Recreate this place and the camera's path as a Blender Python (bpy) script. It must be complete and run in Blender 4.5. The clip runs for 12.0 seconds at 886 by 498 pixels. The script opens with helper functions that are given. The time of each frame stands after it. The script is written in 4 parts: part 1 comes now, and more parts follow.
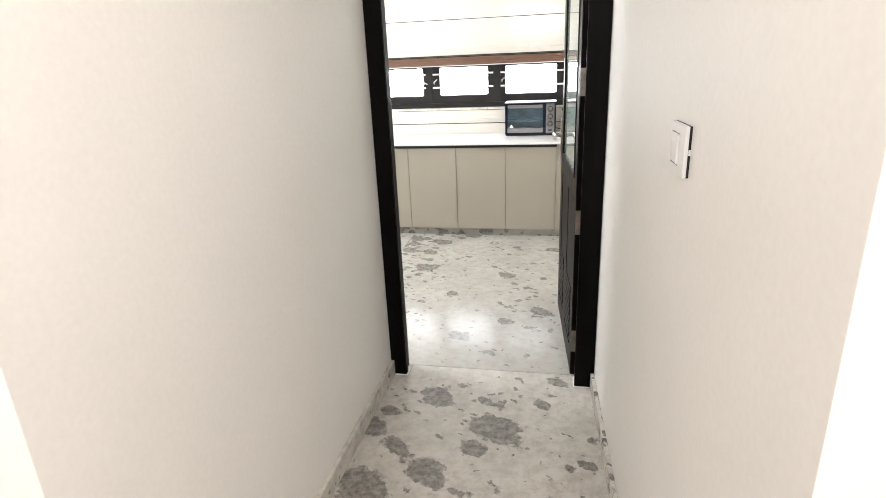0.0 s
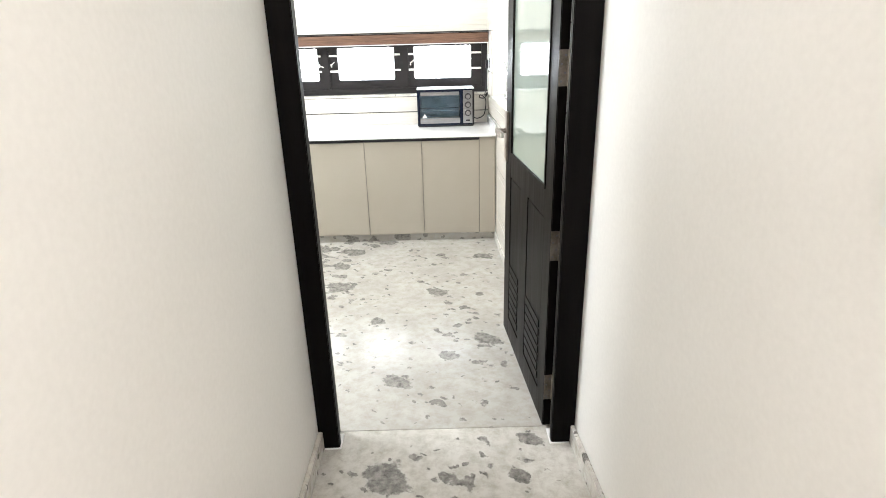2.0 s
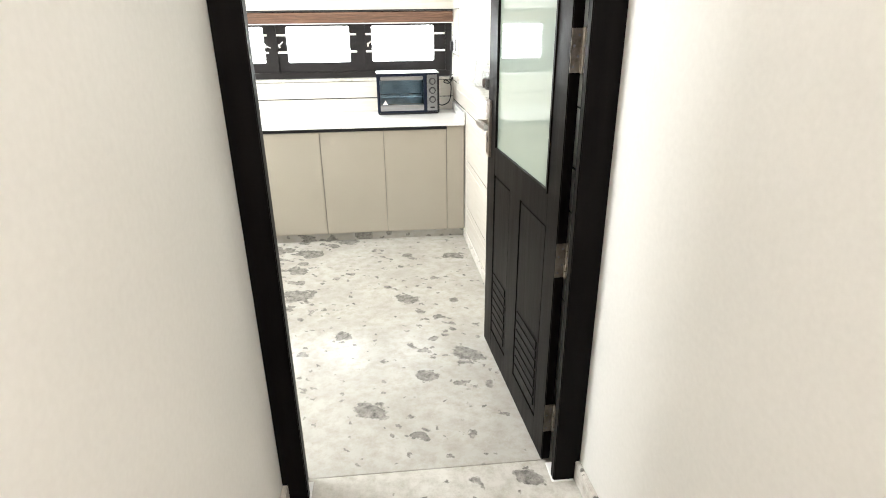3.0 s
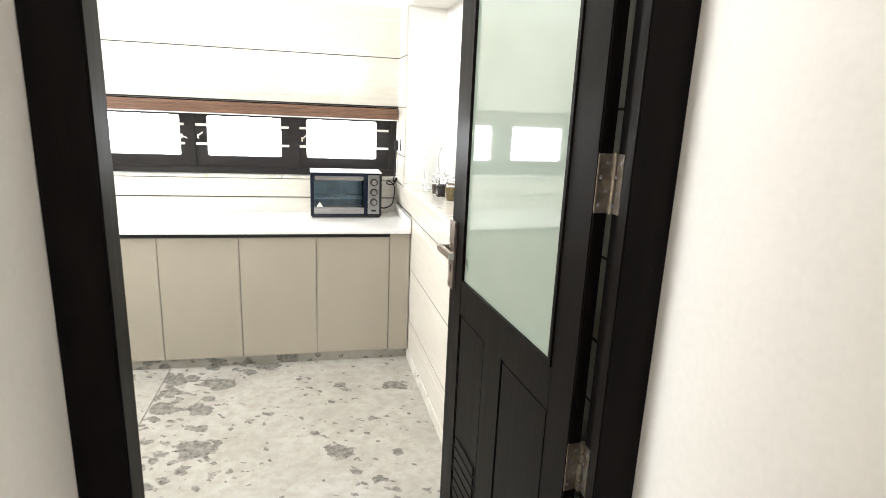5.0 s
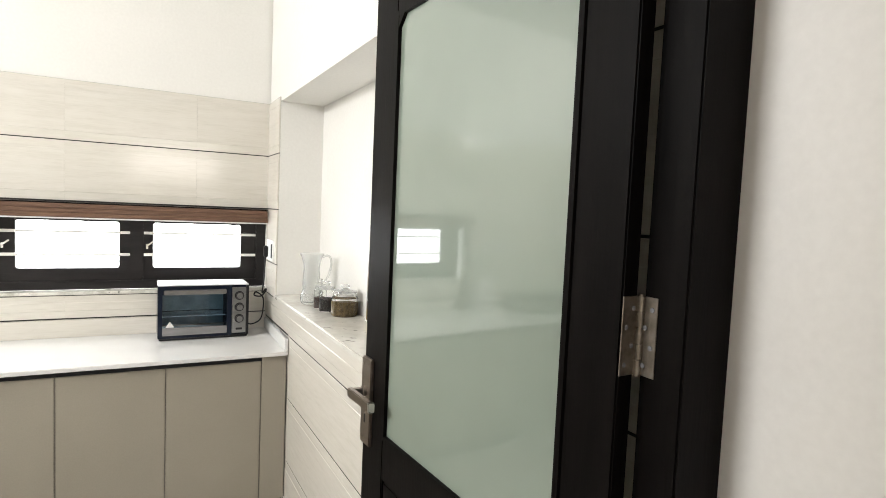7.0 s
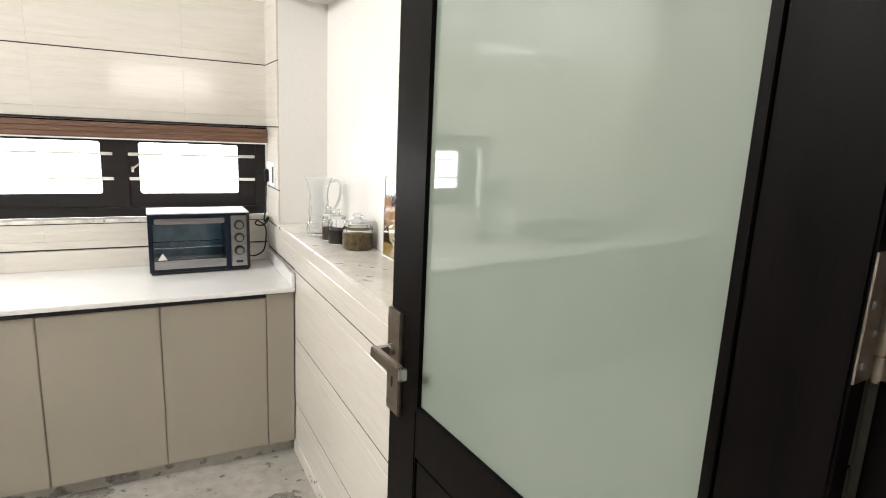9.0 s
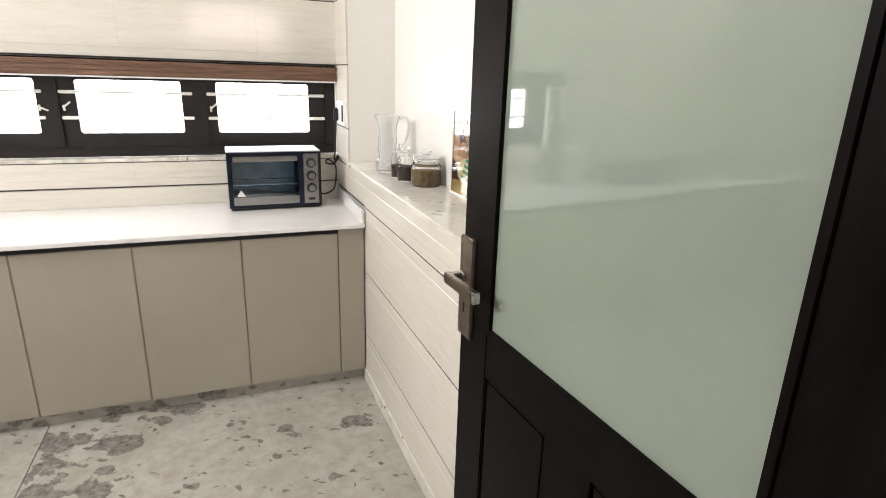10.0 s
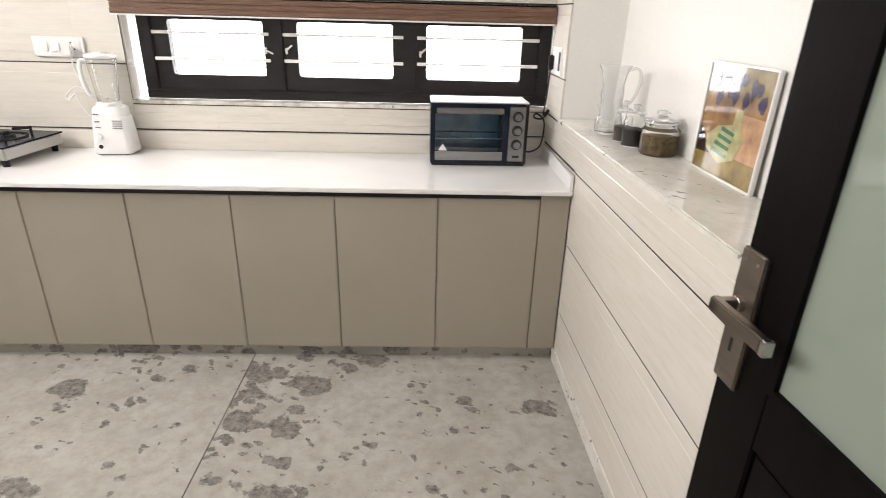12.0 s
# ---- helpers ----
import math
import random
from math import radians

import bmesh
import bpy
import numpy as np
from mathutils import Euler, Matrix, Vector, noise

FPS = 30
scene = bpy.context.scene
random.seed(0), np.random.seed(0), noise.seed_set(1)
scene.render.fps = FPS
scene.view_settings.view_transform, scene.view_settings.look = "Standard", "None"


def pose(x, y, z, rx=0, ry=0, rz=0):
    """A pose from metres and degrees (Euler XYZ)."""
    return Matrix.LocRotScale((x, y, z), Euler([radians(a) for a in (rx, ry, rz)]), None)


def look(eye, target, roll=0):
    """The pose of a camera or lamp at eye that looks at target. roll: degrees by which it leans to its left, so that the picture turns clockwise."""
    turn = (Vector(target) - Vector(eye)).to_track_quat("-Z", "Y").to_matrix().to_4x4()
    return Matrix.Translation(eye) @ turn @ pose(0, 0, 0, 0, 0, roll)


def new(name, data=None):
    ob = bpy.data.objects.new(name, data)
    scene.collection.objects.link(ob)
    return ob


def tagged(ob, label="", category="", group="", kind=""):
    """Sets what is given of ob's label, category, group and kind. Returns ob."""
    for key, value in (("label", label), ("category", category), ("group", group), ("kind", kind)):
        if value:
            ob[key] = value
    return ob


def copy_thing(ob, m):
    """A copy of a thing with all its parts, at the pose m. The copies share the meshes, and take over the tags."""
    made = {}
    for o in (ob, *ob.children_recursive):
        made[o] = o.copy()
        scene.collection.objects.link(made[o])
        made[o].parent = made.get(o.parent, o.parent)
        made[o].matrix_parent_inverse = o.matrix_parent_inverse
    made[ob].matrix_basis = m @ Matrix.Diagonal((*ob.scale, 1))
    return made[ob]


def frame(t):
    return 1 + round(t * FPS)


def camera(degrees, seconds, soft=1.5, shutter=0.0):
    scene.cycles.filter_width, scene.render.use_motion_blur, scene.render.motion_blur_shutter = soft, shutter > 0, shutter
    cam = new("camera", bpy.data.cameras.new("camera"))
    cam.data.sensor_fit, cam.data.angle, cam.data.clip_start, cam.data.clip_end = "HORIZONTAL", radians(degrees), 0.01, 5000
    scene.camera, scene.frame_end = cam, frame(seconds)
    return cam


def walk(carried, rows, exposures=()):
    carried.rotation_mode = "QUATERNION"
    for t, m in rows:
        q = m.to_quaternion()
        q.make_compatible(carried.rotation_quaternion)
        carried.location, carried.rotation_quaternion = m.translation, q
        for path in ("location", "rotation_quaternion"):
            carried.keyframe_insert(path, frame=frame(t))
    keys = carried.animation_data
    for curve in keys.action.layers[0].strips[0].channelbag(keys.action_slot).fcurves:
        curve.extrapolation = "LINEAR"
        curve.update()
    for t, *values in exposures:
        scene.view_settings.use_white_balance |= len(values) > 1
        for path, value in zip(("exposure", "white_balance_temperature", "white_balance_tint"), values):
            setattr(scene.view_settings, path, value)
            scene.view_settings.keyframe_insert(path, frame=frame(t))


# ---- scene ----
cam = camera(76.7, 12.0, soft=0.65, shutter=0.2)
PATH = [
    (0, (0.76, -2.515, 1.586), (0.366, -0.662, 0.943), -2.5),
    (0.5, (0.654, -2.382, 1.594), (0.421, -0.506, 0.942), -2.2),
    (1, (0.539, -2.274, 1.589), (0.448, -0.391, 0.92), -1.8),
    (1.5, (0.484, -2.113, 1.567), (0.43, -0.243, 0.861), -1.3),
    (2, (0.443, -1.871, 1.574), (0.445, -0.001, 0.864), -1.5),
    (2.5, (0.403, -1.701, 1.557), (0.436, 0.152, 0.807), -0.6),
    (2.7, (0.371, -1.622, 1.554), (0.462, 0.22, 0.78), -0.7),
    (4.5, (0.281, -1.066, 1.574), (0.678, 0.817, 1.029), 1.8),
    (5, (0.314, -0.919, 1.588), (0.749, 0.975, 1.114), 2.5),
    (5.5, (0.295, -0.76, 1.6), (0.913, 1.101, 1.207), 3.0),
    (6, (0.268, -0.607, 1.635), (1.088, 1.205, 1.428), 2.0),
    (6.5, (0.245, -0.562, 1.643), (1.112, 1.233, 1.483), 2.3),
    (7, (0.242, -0.504, 1.634), (1.162, 1.267, 1.504), 2.5),
    (7.2, (0.24, -0.478, 1.628), (1.184, 1.278, 1.475), 2.9),
    (8.8, (0.299, -0.16, 1.618), (1.251, 1.561, 1.254), 2.9),
    (9, (0.319, -0.151, 1.602), (1.219, 1.591, 1.207), 2.6),
    (9.5, (0.305, -0.158, 1.587), (1.098, 1.619, 1.122), 1.6),
    (10, (0.284, -0.168, 1.566), (0.973, 1.616, 0.978), 1.8),
    (10.5, (0.29, -0.158, 1.54), (0.877, 1.627, 0.855), 0.9),
    (11, (0.279, -0.096, 1.541), (0.668, 1.714, 0.786), 0.1),
    (11.5, (0.287, 0.027, 1.544), (0.53, 1.85, 0.759), 0.7),
    (12, (0.255, 0.151, 1.555), (0.315, 1.995, 0.781), 1.5),
]
EXPOSURES = [(0, 0.24, 6350, 11), (1.0, 0.42, 6250, 8), (2.0, 0.56, 6200, 8.5), (2.7, 0.64, 6350, 7.5), (4.5, 0.58, 6480, 7.5), (5.5, 0.06, 6550, 9.5), (6.0, -0.22, 6580, 9.5), (6.5, -0.28, 6550, 9), (7.0, -0.34, 6600, 9), (9.0, -0.32, 6700, 11), (11.0, -0.42, 6800, 14), (12.0, -0.50, 6720, 14)]
walk(cam, [(t, look(eye, target, roll)) for t, eye, target, roll in PATH], exposures=EXPOSURES)

# ---------- world and large lights ----------
world = bpy.data.worlds.new("daylight")
scene.world = world
world.use_nodes = True
wn = world.node_tree
sky = wn.nodes.new("ShaderNodeTexSky")
sky.sky_type, sky.sun_disc = "NISHITA", False
sky.sun_elevation, sky.sun_rotation = radians(55), radians(200)
wn.links.new(sky.outputs[0], wn.nodes["Background"].inputs[0])
wn.nodes["Background"].inputs[1].default_value = 0.12


def window_light(name, eye, target, wide, high, watts, colour=(1, 1, 1)):
    """Daylight that stands in a window's opening, a known or an added one."""
    lamp = bpy.data.lights.new(name, "AREA")
    lamp.shape, lamp.size, lamp.size_y = "RECTANGLE", wide, high
    lamp.energy, lamp.color = watts, colour
    ob = new(name, lamp)
    ob.matrix_world = look(eye, target)
    return ob


window_light("kitchen_window_light", (-0.16, 3.62, 1.45), (-0.16, 0, 1.40), 2.9, 1.3, 150, (0.97, 0.985, 1.0))
# Added lamp in an unseen high opening on the left, brightens upper walls.
window_light("added_side_light", (-3.24, 1.30, 2.83), (0, 1.75, 3.1), 1.6, 0.5, 155, (0.985, 0.99, 1.0))
# Two added lamps in the unseen hall, turned upwards to brighten the corridor.
window_light("added_hall_light", (0.35, -4.94, 2.35), (0.35, 0, 14.0), 3.8, 1.3, 215, (1.0, 0.905, 0.85))
window_light("added_hall_side_light", (2.94, -3.5, 2.35), (0, -3.2, 8.0), 1.6, 1.3, 90, (1.0, 0.905, 0.85))

# ---------- materials ----------


def nodes_of(name):
    m = bpy.data.materials.new(name)
    m.use_nodes = True
    t = m.node_tree
    return m, t, t.nodes["Principled BSDF"]


def add(t, kind, **values):
    n = t.nodes.new(kind)
    for key, v in values.items():
        n.inputs[key.replace("_", " ")].default_value = v
    return n


def ramp(t, fac, stops):
    n = t.nodes.new("ShaderNodeValToRGB")
    while len(n.color_ramp.elements) < len(stops):
        n.color_ramp.elements.new(0.5)
    for e, (p, c) in zip(n.color_ramp.elements, stops):
        e.position, e.color = p, (*c, 1)
    t.links.new(fac, n.inputs[0])
    return n.outputs[0]


def maths(t, op, a, b=None):
    n = t.nodes.new("ShaderNodeMath")
    n.operation = op
    for i, v in enumerate((a, b)):
        if v is None:
            continue
        if isinstance(v, (int, float)):
            n.inputs[i].default_value = v
        else:
            t.links.new(v, n.inputs[i])
    return n.outputs[0]


def mix(t, fac, a, b, blend="MIX"):
    n = t.nodes.new("ShaderNodeMix")
    n.data_type, n.blend_type = "RGBA", blend
    for key, v in (("Factor", fac), ("A", a), ("B", b)):
        s = [i for i in n.inputs if i.name == key and i.type == ("VALUE" if key == "Factor" else "RGBA")][0]
        if isinstance(v, (int, float)):
            s.default_value = v
        elif isinstance(v, tuple):
            s.default_value = (*v, 1)
        else:
            t.links.new(v, s)
    return [o for o in n.outputs if o.type == "RGBA"][0]


def place_coords(t, scale=(1, 1, 1), world_space=False):
    """Coordinates in metres, stretched by scale."""
    src = t.nodes.new("ShaderNodeNewGeometry" if world_space else "ShaderNodeTexCoord")
    m = t.nodes.new("ShaderNodeMapping")
    m.inputs["Scale"].default_value = scale
    t.links.new(src.outputs["Position" if world_space else "Object"], m.inputs[0])
    return m.outputs[0]


def noise_of(t, co, scale, detail=4.0, rough=0.55):
    n = add(t, "ShaderNodeTexNoise", Scale=scale, Detail=detail, Roughness=rough)
    t.links.new(co, n.inputs["Vector"])
    return n.outputs[0]


def bump(t, bsdf, height, strength, distance):
    n = add(t, "ShaderNodeBump", Strength=strength, Distance=distance)
    t.links.new(height, n.inputs["Height"])
    t.links.new(n.outputs[0], bsdf.inputs["Normal"])


def surface(name, dark, light, rough=0.5, metal=0.0, grain=60.0, stain=3.0, stretch=(1, 1, 1), relief=0.1, depth=0.001, wear=0.1, spec=0.5):
    """A surface that varies between two colours at two scales, with fine relief and uneven gloss."""
    m, t, b = nodes_of(name)
    co = place_coords(t, stretch, True)
    fine, broad = noise_of(t, co, grain, 5), noise_of(t, co, stain, 3)
    both = maths(t, "ADD", maths(t, "MULTIPLY", fine, 0.45), maths(t, "MULTIPLY", broad, 0.55))
    t.links.new(ramp(t, both, [(0.32, dark), (0.68, light)]), b.inputs["Base Color"])
    t.links.new(maths(t, "ADD", maths(t, "MULTIPLY", broad, wear), rough - wear / 2), b.inputs["Roughness"])
    b.inputs["Metallic"].default_value = metal
    b.inputs["Specular IOR Level"].default_value = spec
    if relief:
        bump(t, b, fine, relief, depth)
    return m


WHITE_PAINT = surface("white_wall_paint", (0.765, 0.748, 0.708), (0.835, 0.818, 0.778), 0.55, grain=70, stain=1.1, relief=0.05, depth=0.002)
CEILING_PAINT = surface("ceiling_paint", (0.80, 0.79, 0.77), (0.85, 0.84, 0.82), 0.7, grain=120, stain=1.5, relief=0.1)
DARK_WOOD = surface("dark_stained_wood", (0.0022, 0.0018, 0.0017), (0.0058, 0.0045, 0.004), 0.40, spec=0.05, grain=26, stain=5, stretch=(7, 7, 0.5), relief=0.25, depth=0.001, wear=0.22)
BLACK_FRAME = surface("black_painted_frame", (0.007, 0.006, 0.0065), (0.018, 0.015, 0.015), 0.38, spec=0.3, grain=40, stain=6, stretch=(0.6, 5, 5), relief=0.15, wear=0.2)
BLIND_WOOD = surface("brown_bamboo_slats", (0.075, 0.035, 0.02), (0.20, 0.105, 0.062), 0.45, grain=9, stain=5, stretch=(1.4, 14, 30), relief=0.3, depth=0.002)
LAMINATE = surface("greige_gloss_laminate", (0.310, 0.279, 0.229), (0.350, 0.316, 0.261), 0.2, grain=180, stain=1.5, relief=0.02, wear=0.08)
CARCASS = surface("cabinet_carcass_board", (0.40, 0.36, 0.31), (0.45, 0.41, 0.35), 0.5, grain=90, stain=3)
EDGE_BAND = surface("grey_brown_edge_band", (0.11, 0.095, 0.08), (0.17, 0.15, 0.128), 0.5, grain=90, stain=3)
QUARTZ = surface("white_quartz", (0.76, 0.755, 0.74), (0.83, 0.825, 0.81), 0.09, grain=240, stain=4, relief=0.0, wear=0.05)
GROUT = surface("dark_groove_fill", (0.02, 0.018, 0.016), (0.05, 0.045, 0.04), 0.8, grain=60)
BRONZE = surface("satin_bronze_metal", (0.25, 0.215, 0.185), (0.34, 0.30, 0.265), 0.32, 1.0, grain=140, stain=9, stretch=(1, 1, 6), relief=0.05)
OVEN_STEEL = surface("oven_trim_steel", (0.19, 0.19, 0.195), (0.30, 0.30, 0.30), 0.3, 1.0, grain=120, stain=6, stretch=(0.5, 10, 10), relief=0.05)
STEEL = surface("brushed_steel", (0.52, 0.51, 0.50), (0.66, 0.65, 0.64), 0.28, 1.0, grain=120, stain=6, stretch=(0.5, 10, 10), relief=0.05)
HINGE_STEEL = surface("worn_hinge_steel", (0.20, 0.175, 0.145), (0.40, 0.36, 0.31), 0.38, 1.0, grain=90, stain=18, relief=0.1, wear=0.25)
CHROME = surface("polished_chrome", (0.75, 0.75, 0.75), (0.85, 0.85, 0.85), 0.12, 1.0, grain=60, relief=0.0)
BLACK_PLASTIC = surface("black_plastic", (0.007, 0.007, 0.008), (0.015, 0.015, 0.017), 0.4, spec=0.3, grain=150, stain=10, relief=0.05)
NAVY_ENAMEL = surface("blue_black_enamel", (0.005, 0.008, 0.017), (0.010, 0.015, 0.030), 0.25, spec=0.18, grain=120, stain=7, relief=0.03)
OVEN_TOP = surface("silver_oven_lid", (0.70, 0.71, 0.72), (0.80, 0.80, 0.80), 0.38, 0.3, grain=90, stain=5, relief=0.03)
# Cavity colour lightened to stand in for the room's reflection in the pane.
OVEN_INSIDE = surface("oven_cavity_with_reflection", (0.16, 0.20, 0.23), (0.34, 0.39, 0.42), 0.35, 0.5, grain=20, stain=7, relief=0.05)
WHITE_PLASTIC = surface("white_plastic", (0.76, 0.76, 0.75), (0.82, 0.82, 0.80), 0.3, grain=200, stain=8, relief=0.02)
GREY_PRINT = surface("grey_print", (0.18, 0.18, 0.19), (0.25, 0.25, 0.26), 0.5, grain=90)
CORD_WHITE = surface("white_cord", (0.7, 0.69, 0.66), (0.78, 0.77, 0.74), 0.5, grain=80)
ROD = surface("cream_painted_rod", (0.80, 0.78, 0.73), (0.86, 0.84, 0.80), 0.4, grain=80, stain=9)
PEPPER = surface("black_spice", (0.006, 0.005, 0.005), (0.025, 0.018, 0.016), 0.7, grain=320, stain=40, relief=0.8, depth=0.002)
CLOVE = surface("brown_spice", (0.02, 0.009, 0.006), (0.075, 0.035, 0.02), 0.7, grain=260, stain=40, relief=0.8, depth=0.002)
DRIED = surface("dried_leaf_spice", (0.045, 0.030, 0.012), (0.30, 0.205, 0.085), 0.75, grain=110, stain=50, relief=0.9, depth=0.003)
RED_MARK = surface("stove_black_iron", (0.008, 0.008, 0.008), (0.02, 0.018, 0.017), 0.55, grain=120, relief=0.3)
CONCRETE = surface("pale_concrete", (0.45, 0.44, 0.41), (0.56, 0.55, 0.51), 0.85, grain=20, stain=0.7, relief=0.3)


def glass(name, tint, rough=0.0):
    m, t, b = nodes_of(name)
    b.inputs["Base Color"].default_value = (*tint, 1)
    b.inputs["Transmission Weight"].default_value = 1
    b.inputs["Roughness"].default_value = rough
    b.inputs["IOR"].default_value = 1.38
    return m


CLEAR_GLASS = glass("clear_glass", (0.98, 0.99, 0.985))
# Partly diffuse white, so milky highlights are put into the glass's colour.
CUT_GLASS = glass("pressed_cut_glass", (0.97, 0.98, 0.975), 0.05)
CUT_GLASS.node_tree.nodes["Principled BSDF"].inputs["Transmission Weight"].default_value = 0.84
OVEN_GLASS = glass("smoked_oven_glass", (0.55, 0.70, 0.80), 0.02)


def frosted_glass():
    m, t, b = nodes_of("green_frosted_glass")
    co = place_coords(t, (1, 1, 1), True)
    broad, fine = noise_of(t, co, 2.2, 3), noise_of(t, co, 140, 3)
    t.links.new(ramp(t, broad, [(0.3, (0.212, 0.253, 0.211)), (0.7, (0.240, 0.282, 0.236))]), b.inputs["Base Color"])
    b.inputs["Roughness"].default_value = 0.6
    b.inputs["Specular IOR Level"].default_value = 0.2
    b.inputs["Coat Weight"].default_value = 1
    b.inputs["Coat Roughness"].default_value = 0.03
    b.inputs["Coat IOR"].default_value = 1.75
    bump(t, b, fine, 0.02, 0.0005)
    return m


FROSTED = frosted_glass()


def beige_tile():
    m, t, b = nodes_of("glossy_travertine_tile")
    co = place_coords(t, (2.0, 2.0, 24), True)
    info = t.nodes.new("ShaderNodeObjectInfo")
    shift = t.nodes.new("ShaderNodeVectorMath")
    shift.operation = "ADD"
    t.links.new(co, shift.inputs[0])
    t.links.new(maths(t, "MULTIPLY", info.outputs["Random"], 40), shift.inputs[1])
    co = shift.outputs[0]
    streak, fine = noise_of(t, co, 2.2, 6, 0.6), noise_of(t, co, 9, 4, 0.6)
    both = maths(t, "ADD", maths(t, "MULTIPLY", streak, 0.6), maths(t, "MULTIPLY", fine, 0.4))
    base = ramp(t, both, [(0.3, (0.60, 0.567, 0.50)), (0.5, (0.665, 0.632, 0.567)), (0.72, (0.705, 0.675, 0.615))])
    base = mix(t, maths(t, "MULTIPLY", info.outputs["Random"], 0.12), base, (0.58, 0.53, 0.45))
    t.links.new(base, b.inputs["Base Color"])
    b.inputs["Roughness"].default_value = 0.13
    bump(t, b, fine, 0.015, 0.001)
    return m


TILE = beige_tile()


def marble(name, clots, scale, amount, tone=1.0, edge=None, gloss=0.15, dirty=0.8):
    """White marble with grey clots: some large ones at their own places (x, y, radius), and many small ones between."""
    m, t, b = nodes_of(name)
    co = place_coords(t, (1, 1, 1), True)
    wob = add(t, "ShaderNodeTexNoise", Scale=9.0, Detail=4.0, Roughness=0.65)
    t.links.new(co, wob.inputs["Vector"])
    v = t.nodes.new("ShaderNodeVectorMath")
    v.operation = "MULTIPLY_ADD"
    t.links.new(wob.outputs["Color"], v.inputs[0])
    v.inputs[1].default_value, v.inputs[2].default_value = (0.12, 0.12, 0), (-0.06, -0.06, 0)
    w = t.nodes.new("ShaderNodeVectorMath")
    w.operation = "ADD"
    t.links.new(co, w.inputs[0])
    t.links.new(v.outputs[0], w.inputs[1])
    slant = t.nodes.new("ShaderNodeMapping")
    slant.vector_type = "TEXTURE"
    slant.inputs["Rotation"].default_value, slant.inputs["Scale"].default_value = (0, 0, radians(-32)), (1.28, 0.82, 1.0)
    t.links.new(w.outputs[0], slant.inputs[0])
    c, n = math.cos(radians(32)), math.sin(radians(32))
    mask = None
    for x, y, r in clots:
        d = t.nodes.new("ShaderNodeVectorMath")
        d.operation = "DISTANCE"
        t.links.new(slant.outputs[0], d.inputs[0])
        d.inputs[1].default_value = ((c * x - n * y) / 1.28, (n * x + c * y) / 0.82, 0)
        near = maths(t, "DIVIDE", d.outputs["Value"], r * 0.92)
        mask = near if mask is None else maths(t, "MINIMUM", mask, near)
    ragged = maths(t, "SUBTRACT", noise_of(t, co, 20, 6, 0.65), 0.5)
    group = noise_of(t, co, 2.6, 3, 0.6)
    if edge is not None:
        xyz = t.nodes.new("ShaderNodeSeparateXYZ")
        t.links.new(co, xyz.inputs[0])
        span = t.nodes.new("ShaderNodeMapRange")
        span.inputs["From Min"].default_value, span.inputs["From Max"].default_value = edge, edge + 0.55
        span.inputs["To Min"].default_value, span.inputs["To Max"].default_value = 0.22, 0.0
        t.links.new(xyz.outputs[0], span.inputs["Value"])
        group = maths(t, "ADD", group, span.outputs[0])
    small = None
    for k, (fine, share) in enumerate(((1.0, 0.95), (2.1, 0.95))):
        cells = t.nodes.new("ShaderNodeTexVoronoi")
        cells.inputs["Scale"].default_value = scale * fine
        t.links.new(slant.outputs[0], cells.inputs["Vector"])
        d = maths(t, "SUBTRACT", cells.outputs["Distance"], maths(t, "MULTIPLY", maths(t, "SUBTRACT", group, 0.5 - amount), share))
        d = maths(t, "ADD", d, maths(t, "MULTIPLY", ragged, 0.42 / fine ** 0.5))
        layer = ramp(t, d, [(0.0, (1, 1, 1)), (0.06, (0, 0, 0))])
        small = layer if small is None else mix(t, 1.0, small, layer, "LIGHTEN")
    if mask is not None:
        mask = maths(t, "ADD", mask, maths(t, "MULTIPLY", ragged, 1.0))
        big = ramp(t, mask, [(0.84, (1, 1, 1)), (0.98, (0, 0, 0))])
        small = mix(t, 1.0, small, big, "LIGHTEN")
    speck, cloud, crack = noise_of(t, co, 38, 5, 0.7), noise_of(t, co, 3.5, 4), noise_of(t, co, 16, 7, 0.72)
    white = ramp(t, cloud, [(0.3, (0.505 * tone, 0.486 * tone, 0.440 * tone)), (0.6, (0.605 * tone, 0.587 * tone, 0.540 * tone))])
    dirt = ramp(t, crack, [(0.42, (0, 0, 0)), (0.72, (1, 1, 1))])
    white = mix(t, maths(t, "MULTIPLY", dirt, dirty), white, (0.31, 0.283, 0.23))
    grey = ramp(t, speck, [(0.32, (0.085, 0.080, 0.072)), (0.62, (0.245, 0.232, 0.212))])
    hole = ramp(t, noise_of(t, co, 26, 5, 0.7), [(0.34, (0.55, 0.55, 0.55)), (0.55, (1, 1, 1))])
    fac = mix(t, 1.0, small, hole, "MULTIPLY")
    t.links.new(mix(t, fac, white, grey), b.inputs["Base Color"])
    t.links.new(maths(t, "ADD", maths(t, "MULTIPLY", cloud, 0.08), gloss), b.inputs["Roughness"])
    b.inputs["Specular IOR Level"].default_value = 0.32
    return m


